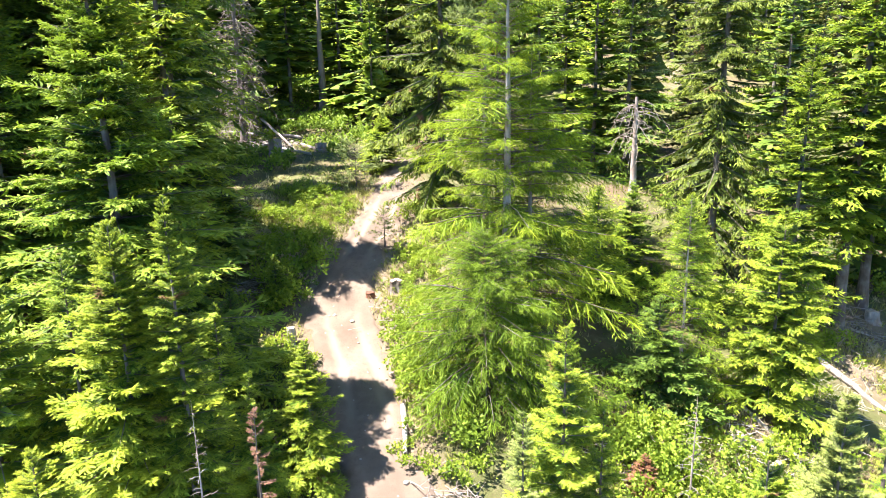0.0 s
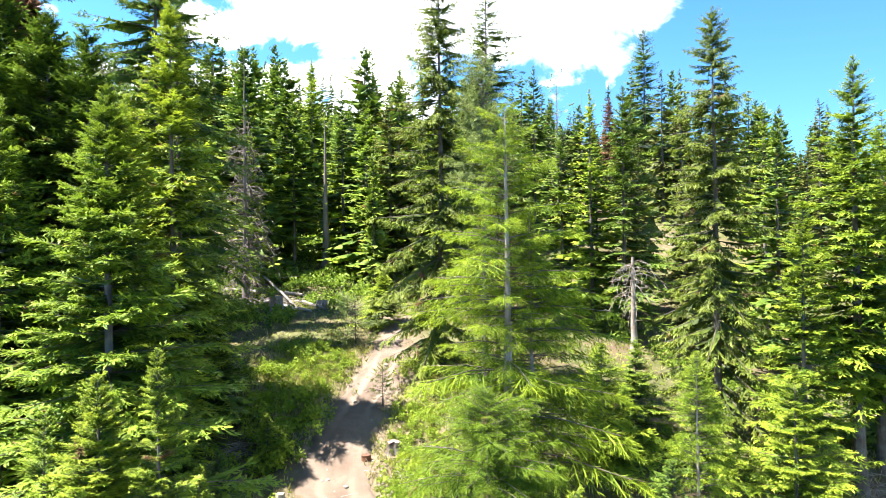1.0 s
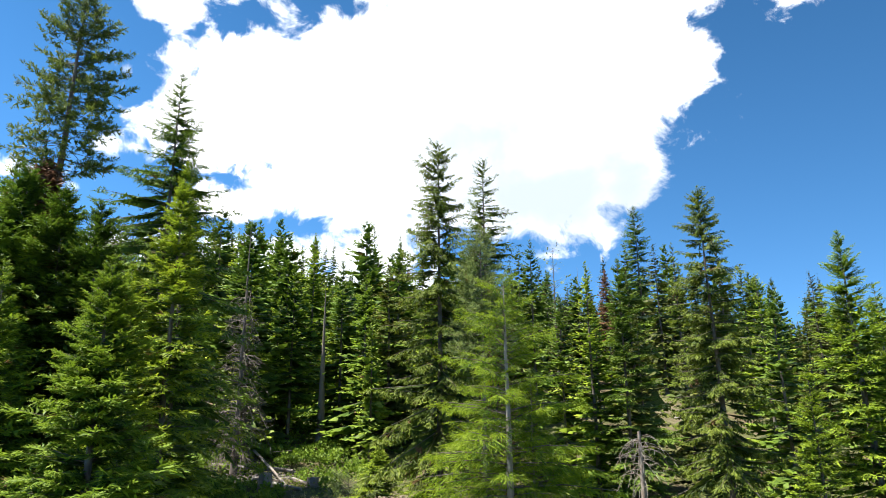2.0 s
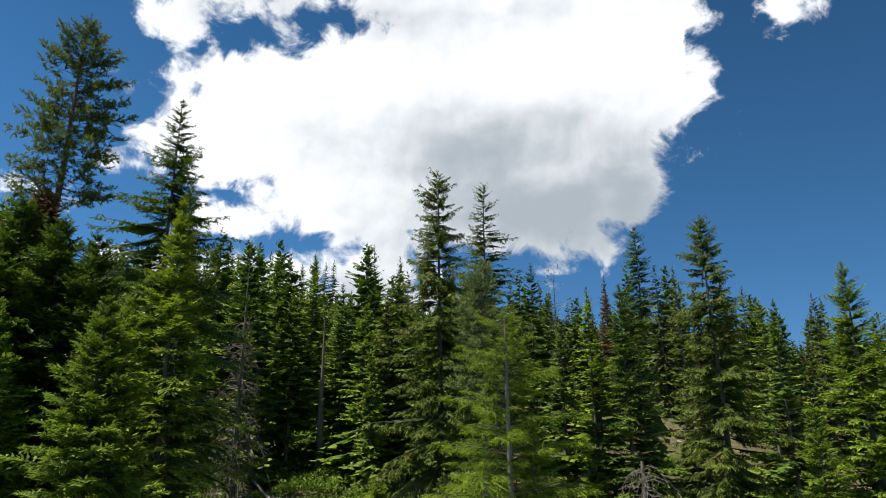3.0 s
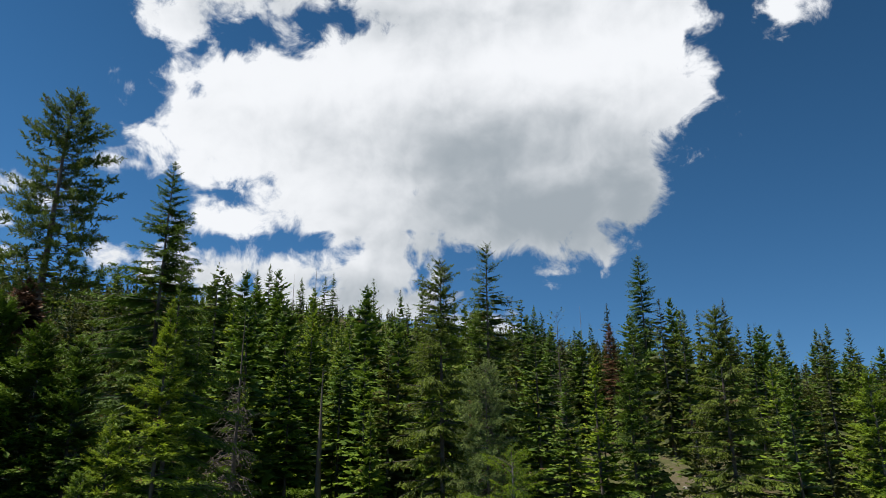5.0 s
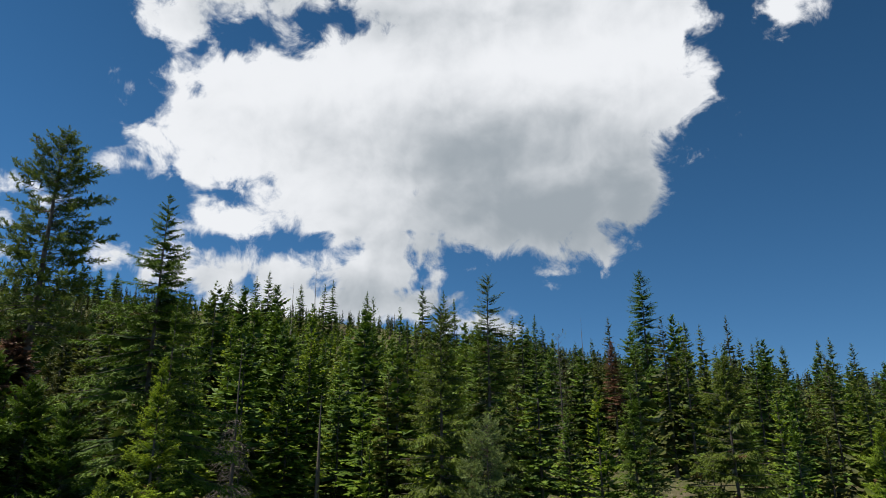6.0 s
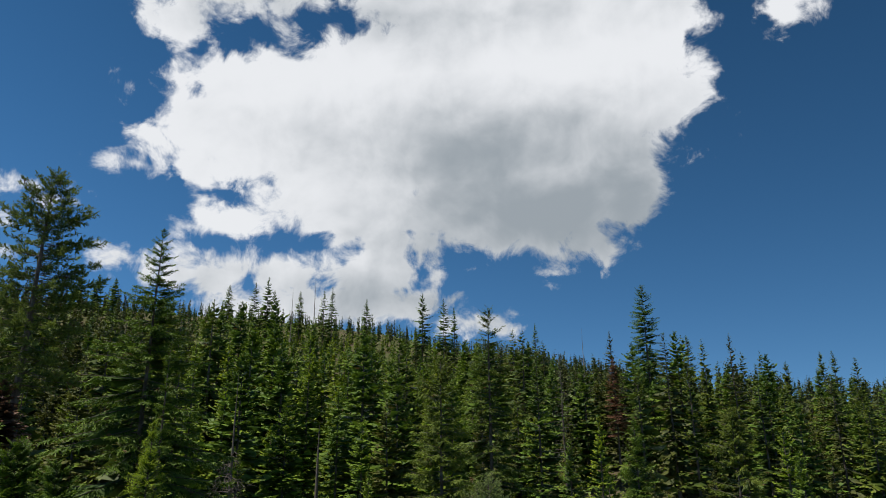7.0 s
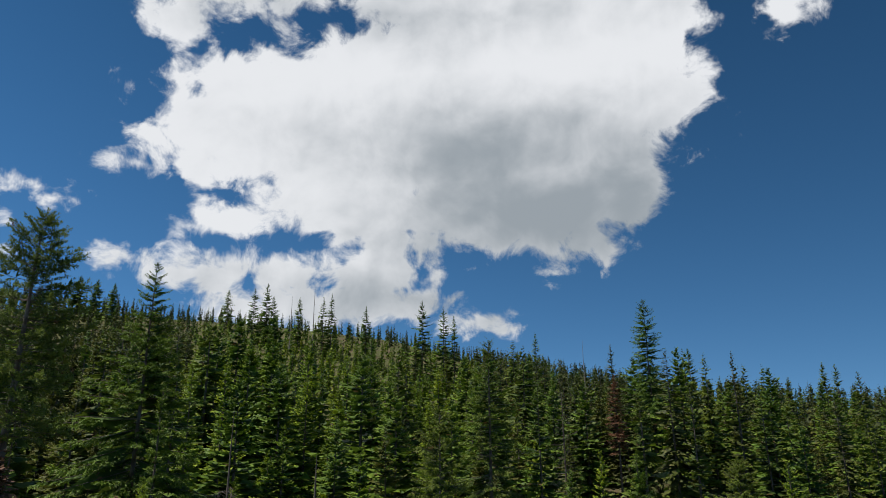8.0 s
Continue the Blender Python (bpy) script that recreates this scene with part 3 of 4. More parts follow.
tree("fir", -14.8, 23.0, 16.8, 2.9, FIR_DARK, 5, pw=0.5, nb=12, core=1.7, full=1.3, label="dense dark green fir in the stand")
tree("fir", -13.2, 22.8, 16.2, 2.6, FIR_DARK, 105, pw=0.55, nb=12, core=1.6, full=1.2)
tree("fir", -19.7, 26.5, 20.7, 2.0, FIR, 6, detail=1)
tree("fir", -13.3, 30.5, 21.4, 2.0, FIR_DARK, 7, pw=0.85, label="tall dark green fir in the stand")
# this fir wears the shaded needle copy
tree("fir", -15.6, 20.2, 15.0, 3.2, FIR_SHADED, 8, nb=12, core=1.6)
tree("fir", -12.8, 17.6, 12.6, 2.6, FIR, 9)
tree("fir", -8.1, 15.0, 12.0, 3.2, FIR, 10, detail=3, trunk_r=0.20, skip=0.05, nb=13, pw=0.8, label="fir with a grey trunk showing between layered boughs")
tree("fir", -11.3, 22.0, 13.5, 2.8, FIR, 11)
tree("fir", -9.7, 22.0, 17.5, 3.0, FIR, 110, pw=0.85, nb=13, label="tall mid-green fir with bright tips in the stand")
tree("fir", -9.7, 19.3, 10.4, 2.4, FIR, 12, detail=2)
# shade on the next three firs is put into their darker needles
tree("fir", -8.3, 18.9, 4.2, 1.7, FIR_DARK, 13, detail=2)
tree("fir", -8.4, 22.9, 5.0, 1.3, FIR_DARK, 14, detail=1, c0=0.2)
tree("fir", -10.4, 25.8, 7.5, 1.4, FIR_DARK, 15, detail=1)
tree("fir", -6.0, 10.9, 5.6, 1.9, FIR_YOUNG, 16, detail=3)
tree("fir", -4.9, 10.9, 6.0, 1.15, FIR_YOUNG, 17, detail=3, label="slender fir with bright yellow-green tips")
tree("fir", -9.0, 11.0, 5.3, 2.0, FIR_YOUNG, 18, detail=3)
tree("fir", -7.6, 11.8, 4.6, 1.6, FIR, 19)
tree("fir", -6.4, 8.5, 2.2, 1.5, FIR_YOUNG, 20, detail=3)
tree("fir", -11.6, 12.6, 6.4, 2.2, FIR_YOUNG, 21)
tree("fir", -3.25, 13.8, 1.95, 1.15, FIR_YOUNG, 22, detail=3, label="bushy young fir with bright tips beside the trail")
tree("fir", -3.3, 10.2, 2.0, 0.6, RUST, 23, detail=2, skip=0.72, core=0, label="dying young fir with rust-brown needles")
tree("fir", -3.9, 11.7, 2.0, 0.9, FIR, 24, detail=2)
tree("fir", -4.7, 11.6, 1.3, 1.0, FIR, 25, detail=2)
tree("fir", -5.2, 13.4, 3.0, 1.1, FIR, 26)
tree("fir", -6.0, 16.5, 2.4, 1.2, FIR_DARK, 27, detail=2)
tree("fir", -6.0, 20.8, 2.3, 0.6, FIR_YOUNG, 28, detail=2, label="young fir sapling with bright green tips")
dead_tree(-3.9, 9.0, 2.8, 0.045, 0.75, 60, 31, label="thin grey dead sapling with bare twigs")
dead_tree(-13.6, 41.0, 20.8, 0.22, 3.0, 230, 32, low=0.06, high=0.70, taper=0.85, droop=1.2, twigs=5, thick=1.25, mat=BROWNWOOD, label="tall bare grey snag with drooping branches")

# along and behind the trail
tree("larch", 1.9, 19.6, 12.4, 3.3, LARCH, 40, detail=3, c0=0.06, skip=0.3, jit=0.45, label="large bright yellow-green larch beside the trail", trunk_r=0.2)
tree("larch", 2.7, 20.3, 9.2, 2.6, LARCH, 41, detail=2, c0=0.10)
tree("larch", 1.15, 16.6, 4.0, 2.5, LARCH, 141, detail=3, c0=0.04, pw=0.5, low=-6, label="bushy low larch with soft drooping yellow-green twigs")
tree("spruce", -0.4, 26.5, 20.1, 2.4, SPRUCE, 42, detail=3, pw=0.46, label="tall olive-green spruce with drooping mossy boughs")
tree("spruce", 2.0, 39.3, 24.8, 3.2, SPRUCE, 43, hang=-0.4, pw=0.62)
tree("pine", 1.35, 24.9, 15.1, 1.5, GREYPINE, 44, c0=0.62, gap=0.06, nb=8, skip=0.1, jit=0.25, pw=0.3, start=0.25, full=1.3, detail=3, label="soft pale green pine with a bare dark trunk")
tree("fir", 1.9, 26.4, 12.4, 1.1, RUST, 45, detail=1, c0=0.3, label="dead conifer with rust-red needles")
tree("fir", -3.6, 32.0, 6.7, 1.5, FIR, 46)
tree("fir", -6.5, 46.0, 18.5, 2.7, FIR, 47, detail=1)
tree("fir", -8.8, 49.0, 20.5, 2.6, FIR_DARK, 48, detail=1)
dead_tree(-9.8, 47.5, 17.9, 0.30, 1.2, 40, 49, mat=BROWNWOOD, low=0.3, label="tall broken dark snag with a bare trunk")
tree("fir", -12.3, 48.0, 20.0, 2.4, FIR, 50, detail=1, c0=0.25)
tree("fir", -9.7, 71.6, 30.7, 2.8, FIR_DARK, 51, detail=0)
tree("fir", -13.8, 60.4, 24.6, 2.6, FIR, 52, detail=0)
tree("fir", -22.2, 54.8, 25.3, 2.6, FIR, 53, detail=0)
tree("fir", -20.4, 57.6, 26.1, 2.6, FIR, 54, detail=0)
tree("fir", -15.5, 67.5, 28.4, 2.6, FIR, 55, detail=0)
tree("fir", -6.9, 74.0, 29.9, 2.8, FIR_DARK, 56, detail=0)

# right of the trail, far to near
tree("fir", 6.4, 54.5, 23.5, 2.7, FIR_DARK, 60, detail=1)
tree("pine", 9.2, 60.8, 24.2, 2.4, GREYPINE, 61, detail=0, c0=0.25)
tree("fir", 7.4, 46.0, 17.0, 2.4, FIR_DARK, 62, detail=1)
tree("fir", 8.6, 41.5, 18.2, 2.0, FIR, 63, detail=1, label="narrow bright green fir in the stand")
tree("fir", 10.4, 40.2, 18.0, 2.8, FIR_DARK, 64, label="large layered green fir on the slope")
tree("spruce", 24.0, 85.6, 36.8, 3.6, FIR_DARK, 65, detail=2, c0=0.1, hang=-0.3, pw=0.50)
tree("spruce", 23.4, 76.0, 28.8, 3.0, WOODS_SHADED, 66, detail=0)
tree("fir", 19.2, 56.4, 23.5, 2.6, SPRUCE, 67, detail=0)
tree("spruce", 11.3, 27.7, 18.0, 2.5, SPRUCE, 68, detail=3, pw=0.46, skip=0.2, nb=11, label="tall drooping olive-brown spruce hung with moss", trunk_r=0.19)
tree("fir", 20.3, 43.2, 17.6, 2.8, FIR, 69, detail=1)
tree("fir", 19.7, 40.2, 16.2, 2.8, FIR_DARK, 70, detail=1)
tree("fir", 15.6, 25.0, 15.1, 2.7, FIR, 71, detail=2, c0=0.27, trunk_r=0.24)
tree("fir", 13.0, 23.8, 9.7, 1.9, FIR, 72)
tree("fir", 10.3, 19.0, 4.2, 1.8, FIR_YOUNG, 73, detail=3, label="full young fir with bright layered boughs")
tree("larch", 7.5, 19.2, 4.6, 1.5, LARCH, 74, label="young yellow-green larch on the slope")
tree("fir", 6.5, 18.3, 1.6, 1.6, FIR_DARK, 75, detail=2)
tree("fir", 5.4, 22.8, 4.4, 1.8, FIR, 76)
tree("fir", 7.0, 24.4, 4.2, 1.7, FIR, 77)
tree("fir", 9.0, 23.6, 3.9, 1.6, FIR, 78)
tree("fir", 17.6, 26.8, 10.5, 2.4, FIR, 79, c0=0.24, trunk_r=0.22)
tree("fir", 19.2, 29.1, 14.0, 2.4, FIR_DARK, 80, detail=1)
tree("spruce", 36.0, 66.0, 23.0, 2.6, WOODS_SHADED, 81, detail=0)
tree("fir", 30.4, 75.1, 28.6, 2.6, WOODS_SHADED, 82, detail=0)
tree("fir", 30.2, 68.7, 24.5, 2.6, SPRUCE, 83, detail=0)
tree("fir", 21.3, 94.6, 32.3, 2.8, WOODS_SHADED, 84, detail=0)
tree("fir", 18.0, 79.0, 26.4, 1.5, RUST, 85, detail=2, c0=0.4, label="dead conifer with rust-red needles")
dead_tree(20.5, 88.0, 23.0, 0.14, 1.0, 30, 97)
tree("fir", 2.35, 9.6, 4.0, 1.55, FIR_YOUNG, 86, detail=3, label="young fir with bright yellow-green tips")
tree("fir", 1.6, 9.1, 2.6, 0.8, FIR_PALE, 87)
tree("fir", 3.0, 9.5, 2.4, 1.0, FIR_YOUNG, 88)
tree("fir", 5.7, 7.3, 3.8, 1.35, FIR_PALE, 89, detail=3, label="pale grey-green young fir")
tree("fir", 5.2, 8.2, 2.7, 1.3, FIR_YOUNG, 90, detail=3)
tree("fir", 8.5, 10.5, 3.2, 0.7, FIR, 91, detail=2, skip=0.35)
dead_tree(6.3, 14.2, 0.5, 0.04, 0.8, 46, 92, label="thin grey dead sapling with bare twigs")
dead_tree(10.0, 36.6, 7.3, 0.20, 2.4, 46, 93, low=0.45, high=0.95, taper=0.35, droop=1.5, broken=True, twigs=3, thick=0.9, label="broken grey snag with hanging bare branches")
dead_tree(21.5, 118.0, 36.5, 0.16, 1.0, 40, 94)
dead_tree(-41.8, 179.9, 62.5, 0.2, 1.2, 40, 95)
dead_tree(-49.0, 183.0, 60.5, 0.2, 1.0, 30, 96)

# the woods on the hill: prototypes first
rng = np.random.default_rng(77)


def proto(kind, h, r, detail, seed, **over):
    g2 = np.random.default_rng(seed)
    over = dict(dict(gap=0.050, nb=7, core=1.6, tip=0.22, roll=0.8) if detail else dict(gap=0.078, nb=5, core=2.3, tip=0.26, skip=0.03, c0=0.03, low=-24, roll=1.1), **over)
    v, f, age, wood = crown_of(kind, h, r, g2, level=detail, **over)
    return v, f, age, trunk_of(h, 0.012 * h, g2, sides=5 if detail else 3, rings=4 if detail else 2, stop=0.9)


def far_tree(data, mat, m, label):
    v, f, age, tr = data
    root = new("forest_tree")
    tagged(root, label, "tree", "conifers on the hillside")
    part("trunk", mesh_of("trunk", *tr, BARK, smooth=True), root)
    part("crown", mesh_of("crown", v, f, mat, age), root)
    root.matrix_basis = m
    return root


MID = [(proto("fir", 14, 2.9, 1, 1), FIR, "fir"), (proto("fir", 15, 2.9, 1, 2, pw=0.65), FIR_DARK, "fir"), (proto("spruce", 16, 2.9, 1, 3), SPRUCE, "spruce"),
       (proto("larch", 13, 2.6, 1, 4, wide=0.12), WOODS_LARCH, "larch"), (proto("fir", 13, 2.6, 1, 5), WOODS, "fir"), (proto("fir", 15, 2.6, 1, 6, pw=0.7), WOODS_SHADED, "fir")]
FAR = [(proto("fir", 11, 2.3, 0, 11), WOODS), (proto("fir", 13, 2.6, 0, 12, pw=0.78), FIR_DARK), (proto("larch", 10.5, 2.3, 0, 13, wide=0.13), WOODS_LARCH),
       (proto("fir", 10.5, 2.2, 0, 14), WOODS_LARCH), (proto("spruce", 14, 2.6, 0, 15), WOODS_SHADED), (proto("fir", 10, 2.2, 0, 16, pw=0.9), WOODS)]
first, far_bits, count = {}, {}, 0
spots = []
y = 44.0
while y < 248:
    gap = 4.3 if y < 80 else 3.9 + 0.004 * y
    x = -0.77 * y - 8
    while x < 0.74 * y + 10:
        px, py = x + rng.uniform(-1.3, 1.3), y + rng.uniform(-1.3, 1.3)
        x += gap * rng.uniform(0.8, 1.25) * (1.0 if px < 20 else 1.3)
        if y < 62 and rng.random() < 0.25:
            continue
        if abs(px - 22.5) < 4.5 and 58 < py < 78:
            continue
        if abs(px - 0.22 * py) < 2.2 and 50 < py < 77:
            continue
        if min((px - q[0]) ** 2 + (py - q[1]) ** 2 for q in PLACED) < 4.5:
            continue
        spots.append((px, py))
    y += gap * 0.92
# the tops keep below the even line of the ridge, seen from low and from high over the trail
LINES = [((0.7, 0.2, 18.4), [(-36.9, 12.0), (-31.4, 12.5), (-25.0, 10.8), (-19.7, 10.8), (-11.1, 10.0), (-1.2, 8.6), (5.7, 7.8), (13.1, 6.2), (17.5, 5.5), (21.7, 5.4), (25.7, 4.9), (31.7, 4.2)]),
         ((0.7, -0.6, 7.6), [(-37.8, 17.5), (-27.7, 15.6), (-17.2, 15.6), (-11.3, 14.9), (-6.8, 14.5), (5.4, 13.4), (9.2, 11.0), (16.5, 13.2), (22.5, 11.2), (26.1, 7.8), (27.7, 8.5), (32.3, 7.7)])]


def below_line(x, y):
    """The height to which a tree may reach at that place."""
    zs = []
    for (ex, ey, ez), line in LINES:
        a = np.array(line)
        dx, dy = x - ex, y - ey
        zs.append(ez + math.hypot(dx, dy) * math.tan(radians(float(np.interp(math.degrees(math.atan2(dx, dy)), a[:, 0], a[:, 1])))))
    return min(zs)


for px, py in spots:
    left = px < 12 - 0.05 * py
    s = rng.uniform(0.70, 1.15) * (1.0 if left or py < 82 else 1.12)
    if rng.random() < (0.03 if left else 0.10) and py > 70:
        s *= 1.35
    if left and py < 92:
        s *= 1.16
    if left:
        s *= float(np.interp(py, [100, 165], [1.0, 0.52]))
    s = min(s, max(0.4, (below_line(px, py) - z_at(px, py)) / 14.3 * rng.uniform(0.85, 1.0)))
    turn = rng.uniform(0, 360)
    m = pose(px, py, z_at(px, py), 0, 0, turn) @ Matrix.Diagonal((s * rng.uniform(0.85, 1.15), s * rng.uniform(0.85, 1.15), s, 1))
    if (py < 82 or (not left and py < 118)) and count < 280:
        # right and far-left slopes draw mostly the shaded needle copy
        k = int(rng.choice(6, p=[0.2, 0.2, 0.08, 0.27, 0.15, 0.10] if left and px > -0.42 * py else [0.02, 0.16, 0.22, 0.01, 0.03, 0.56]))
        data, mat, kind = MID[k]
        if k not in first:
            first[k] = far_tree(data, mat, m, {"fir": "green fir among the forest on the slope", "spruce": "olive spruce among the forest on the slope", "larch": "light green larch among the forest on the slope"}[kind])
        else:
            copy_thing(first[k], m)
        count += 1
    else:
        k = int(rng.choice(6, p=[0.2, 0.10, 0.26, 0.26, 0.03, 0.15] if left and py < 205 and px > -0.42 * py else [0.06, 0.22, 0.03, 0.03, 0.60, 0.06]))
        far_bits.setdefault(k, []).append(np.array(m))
for k, ms in far_bits.items():
    (v, f, age, tr), mat = FAR[k]
    M = np.array(ms)
    vv = np.einsum("nij,kj->nki", M[:, :3, :3], v) + M[:, None, :3, 3]
    ff = f[None] + (np.arange(len(M)) * len(v))[:, None, None]
    aa = np.clip(age[None] * rng.uniform(0.45, 1.35, (len(M), 1)), 0, 1).ravel()
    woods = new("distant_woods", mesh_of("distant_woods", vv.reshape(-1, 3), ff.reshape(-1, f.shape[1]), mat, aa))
    tagged(woods, "dense conifer forest covering the far hillside", "forest", kind="stuff")
    tv, tfc = tr
    vv = np.einsum("nij,kj->nki", M[:, :3, :3], tv) + M[:, None, :3, 3]
    ff = tfc[None] + (np.arange(len(M)) * len(tv))[:, None, None]
    tagged(new("distant_trunks", mesh_of("distant_trunks", vv.reshape(-1, 3), ff.reshape(-1, 4), BARK)), "trunks of the far hillside conifers", "forest", kind="stuff")


def ridge_tree(x, y, top, r, seed, mat=FIR_DARK, kind="fir"):
    tree(kind, x, y, top, r * 1.35, mat, seed, detail=1, gap=0.045, nb=7, pw=0.74, tip=0.18, c0=0.0, label="dark conifer standing out on the ridge line")


for row in [(-77.9, 210.7, 68.8, 2.6), (-62.2, 189.7, 64.2, 2.3), (-57.8, 187.9, 65.3, 2.8), (-55.5, 187, 61, 2.4), (-46.5, 182, 59.5, 2.4), (-36.0, 176.0, 59.0, 2.2),
            (-38.5, 177, 58.5, 2.2), (-25.2, 167.8, 53.7, 2.6), (-10.2, 162.4, 53.8, 3.0), (-4.4, 149.7, 49.6, 2.6), (-2.0, 148, 47.0, 2.4), (15.9, 144.0, 42.4, 2.2)]:
    ridge_tree(*row, 200 + int(row[1]))
for row in [(34.4, 101.3, 32.8, 2.4), (41.3, 85.7, 26.6, 2.4), (65.4, 122.8, 32.8, 2.6), (55.6, 100.8, 29.9, 2.3), (55.5, 95.1, 28.2, 2.2), (-120.8, 206.8, 72, 3), (-111.4, 200.7, 69, 3), (-130.4, 212.8, 75, 3)]:
    ridge_tree(*row, 300 + int(row[1]), SPRUCE if row[0] > 40 else FIR_DARK)

# the stand goes on beside and behind the camera
for bx, by, s in [(-24, 4, 0.85), (-22, -8, 0.8), (-28, -2, 1.0), (-14, -20, 0.8), (4, -20, 0.9), (12, -12, 0.9), (17, -3, 0.9), (15, 6, 0.7), (20, 12, 0.9), (24, 18, 1.0), (-27, 14, 1.0), (-26, 22, 1.1), (27, 26, 1.0)]:
    k = int(rng.integers(0, 6))
    m = pose(bx, by, z_at(bx, by), 0, 0, rng.uniform(0, 360)) @ Matrix.Diagonal((s, s, s, 1))
    if k in first:
        copy_thing(first[k], m)
    else:
        first[k] = far_tree(MID[k][0], MID[k][1], m, "green fir among the forest on the slope")


# ---- shrubs, grass, stumps, logs ----
def shrub_data(r, h, n, size, seed):
    g2 = np.random.default_rng(seed)
    lumps = g2.normal(0, 1, (12, 3)) * np.array([r * 0.55, r * 0.55, h * 0.17]) + np.array([0, 0, h * 0.42])
    c = lumps[g2.integers(0, 12, n)]
    d = unit(g2.normal(0, 1, (n, 3)))
    p = c + d * np.array([r * 0.28, r * 0.28, h * 0.30]) * (0.3 + 0.45 * g2.random((n, 1)))
    p[:, 2] = np.abs(p[:, 2])
    way = unit(d + g2.normal(0, 0.6, (n, 3)) + np.array([0, 0, 0.35]))
    side = unit(np.cross(way, g2.normal(0, 1, (n, 3))))
    up = np.cross(side, way)
    ln = size * (0.7 + 0.6 * g2.random((n, 1)))
    v = np.stack([p, p + way * ln * 0.5 + side * ln * 0.36 + up * ln * 0.1, p + way * ln, p + way * ln * 0.5 - side * ln * 0.36 + up * ln * 0.1], 1)
    # leaves run from dark low down to light at the top
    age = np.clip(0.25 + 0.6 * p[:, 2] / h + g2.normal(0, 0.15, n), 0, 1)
    return v.reshape(-1, 3), np.arange(4 * n).reshape(-1, 4), np.repeat(age, 4)


SHRUBS = []
for k in range(5):
    v, f, age = shrub_data(0.55 + 0.12 * k, 0.6 + 0.16 * k, 360 + 50 * k, 0.105, 50 + k)
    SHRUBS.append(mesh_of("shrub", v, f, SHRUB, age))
SHRUBS_FAR = [shrub_data(0.6 + 0.12 * k, 0.7 + 0.14 * k, 190, 0.15, 70 + k) for k in range(3)]
BANKS = []


def shrub(x, y, s, k):
    if y > 29:
        BANKS.append((k % 3, pose(x, y, z_at(x, y) - 0.06, 0, 0, (x * 91 + y * 57) % 360) @ Matrix.Diagonal((s, s, s * 0.95, 1))))
        return
    ob = new("shrub", SHRUBS[k])
    ob.matrix_basis = pose(x, y, z_at(x, y) - 0.06, 0, 0, (x * 91 + y * 57) % 360) @ Matrix.Diagonal((s, s, s * 0.95, 1))
    tagged(ob, "leafy bright green shrub on the forest floor", "shrub", "shrubs beside the trail")


def shrub_patch(cx, cy, rx, ry, n, lo=0.6, hi=1.3):
    for _ in range(n):
        a, q = rng.uniform(0, 6.283), math.sqrt(rng.random())
        x, y = cx + rx * q * math.cos(a), cy + ry * q * math.sin(a)
        if from_trail(x, y) < np.interp(y, tt[:, 1], TRAIL_W) / 2 + 0.15:
            continue
        shrub(x, y, rng.uniform(lo, hi), int(rng.integers(0, 5)))


shrub_patch(-6.2, 26.4, 1.9, 2.8, 60, 0.35, 0.8)
shrub_patch(-6.0, 22.5, 1.2, 2.0, 16)
shrub_patch(-1.0, 17.5, 0.9, 1.9, 14, 0.6, 1.2)
shrub_patch(0.0, 14.2, 1.2, 1.6, 14, 0.6, 1.1)
shrub_patch(-1.2, 22.6, 0.9, 1.8, 16, 0.4, 0.8)
shrub_patch(-1.0, 19.8, 0.8, 1.2, 10, 0.4, 0.8)
shrub_patch(17.5, 21.5, 2.0, 1.6, 10, 0.4, 0.8)
shrub_patch(-1.2, 25.5, 0.8, 2.0, 8, 0.6, 1.1)
shrub_patch(4.6, 16.0, 1.8, 2.0, 18, 0.6, 1.2)
shrub_patch(8.3, 15.5, 2.6, 2.0, 26, 0.6, 1.3)
shrub_patch(11.5, 15.0, 2.8, 2.2, 22, 0.6, 1.3)
shrub_patch(8.0, 11.5, 2.4, 1.6, 16, 0.6, 1.2)
shrub_patch(-4.4, 13.5, 1.0, 2.5, 10, 0.6, 1.0)
shrub_patch(-5.2, 17.5, 0.9, 2.0, 12, 0.6, 1.0)
brush_spots = [(16.2, 23.4), (13.5, 20.5), (10.5, 16.5), (-1.3, 20.0)]
shrub_patch(-12.0, 33.5, 3.5, 3.5, 22, 0.8, 1.5)
shrub_patch(-12.5, 45.0, 5.5, 3.5, 60, 0.9, 1.6)
shrub_patch(-12.0, 53.0, 6.0, 4.0, 40, 1.0, 1.8)
shrub_patch(-6.0, 40.0, 3.5, 3.5, 16, 0.8, 1.4)
shrub_patch(12.0, 23.0, 2.5, 2.5, 16, 0.7, 1.2)
shrub_patch(17.5, 31.0, 4.0, 3.0, 22, 0.8, 1.5)
shrub_patch(20.0, 55.0, 6.0, 8.0, 30, 0.9, 1.6)
shrub_patch(14.0, 36.0, 3.0, 5.0, 22, 0.8, 1.5)
shrub(-0.75, 14.2, 0.8, 1)
vs, fs, ages, n = [], [], [], 0
for k, m in BANKS:
    v, f, age = SHRUBS_FAR[k]
    m = np.array(m)
    vs.append(v @ m[:3, :3].T + m[:3, 3])
    fs.append(f + n)
    ages.append(age)
    n += len(v)
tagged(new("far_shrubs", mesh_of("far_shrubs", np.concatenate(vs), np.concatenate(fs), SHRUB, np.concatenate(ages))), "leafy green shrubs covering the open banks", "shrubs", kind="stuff")

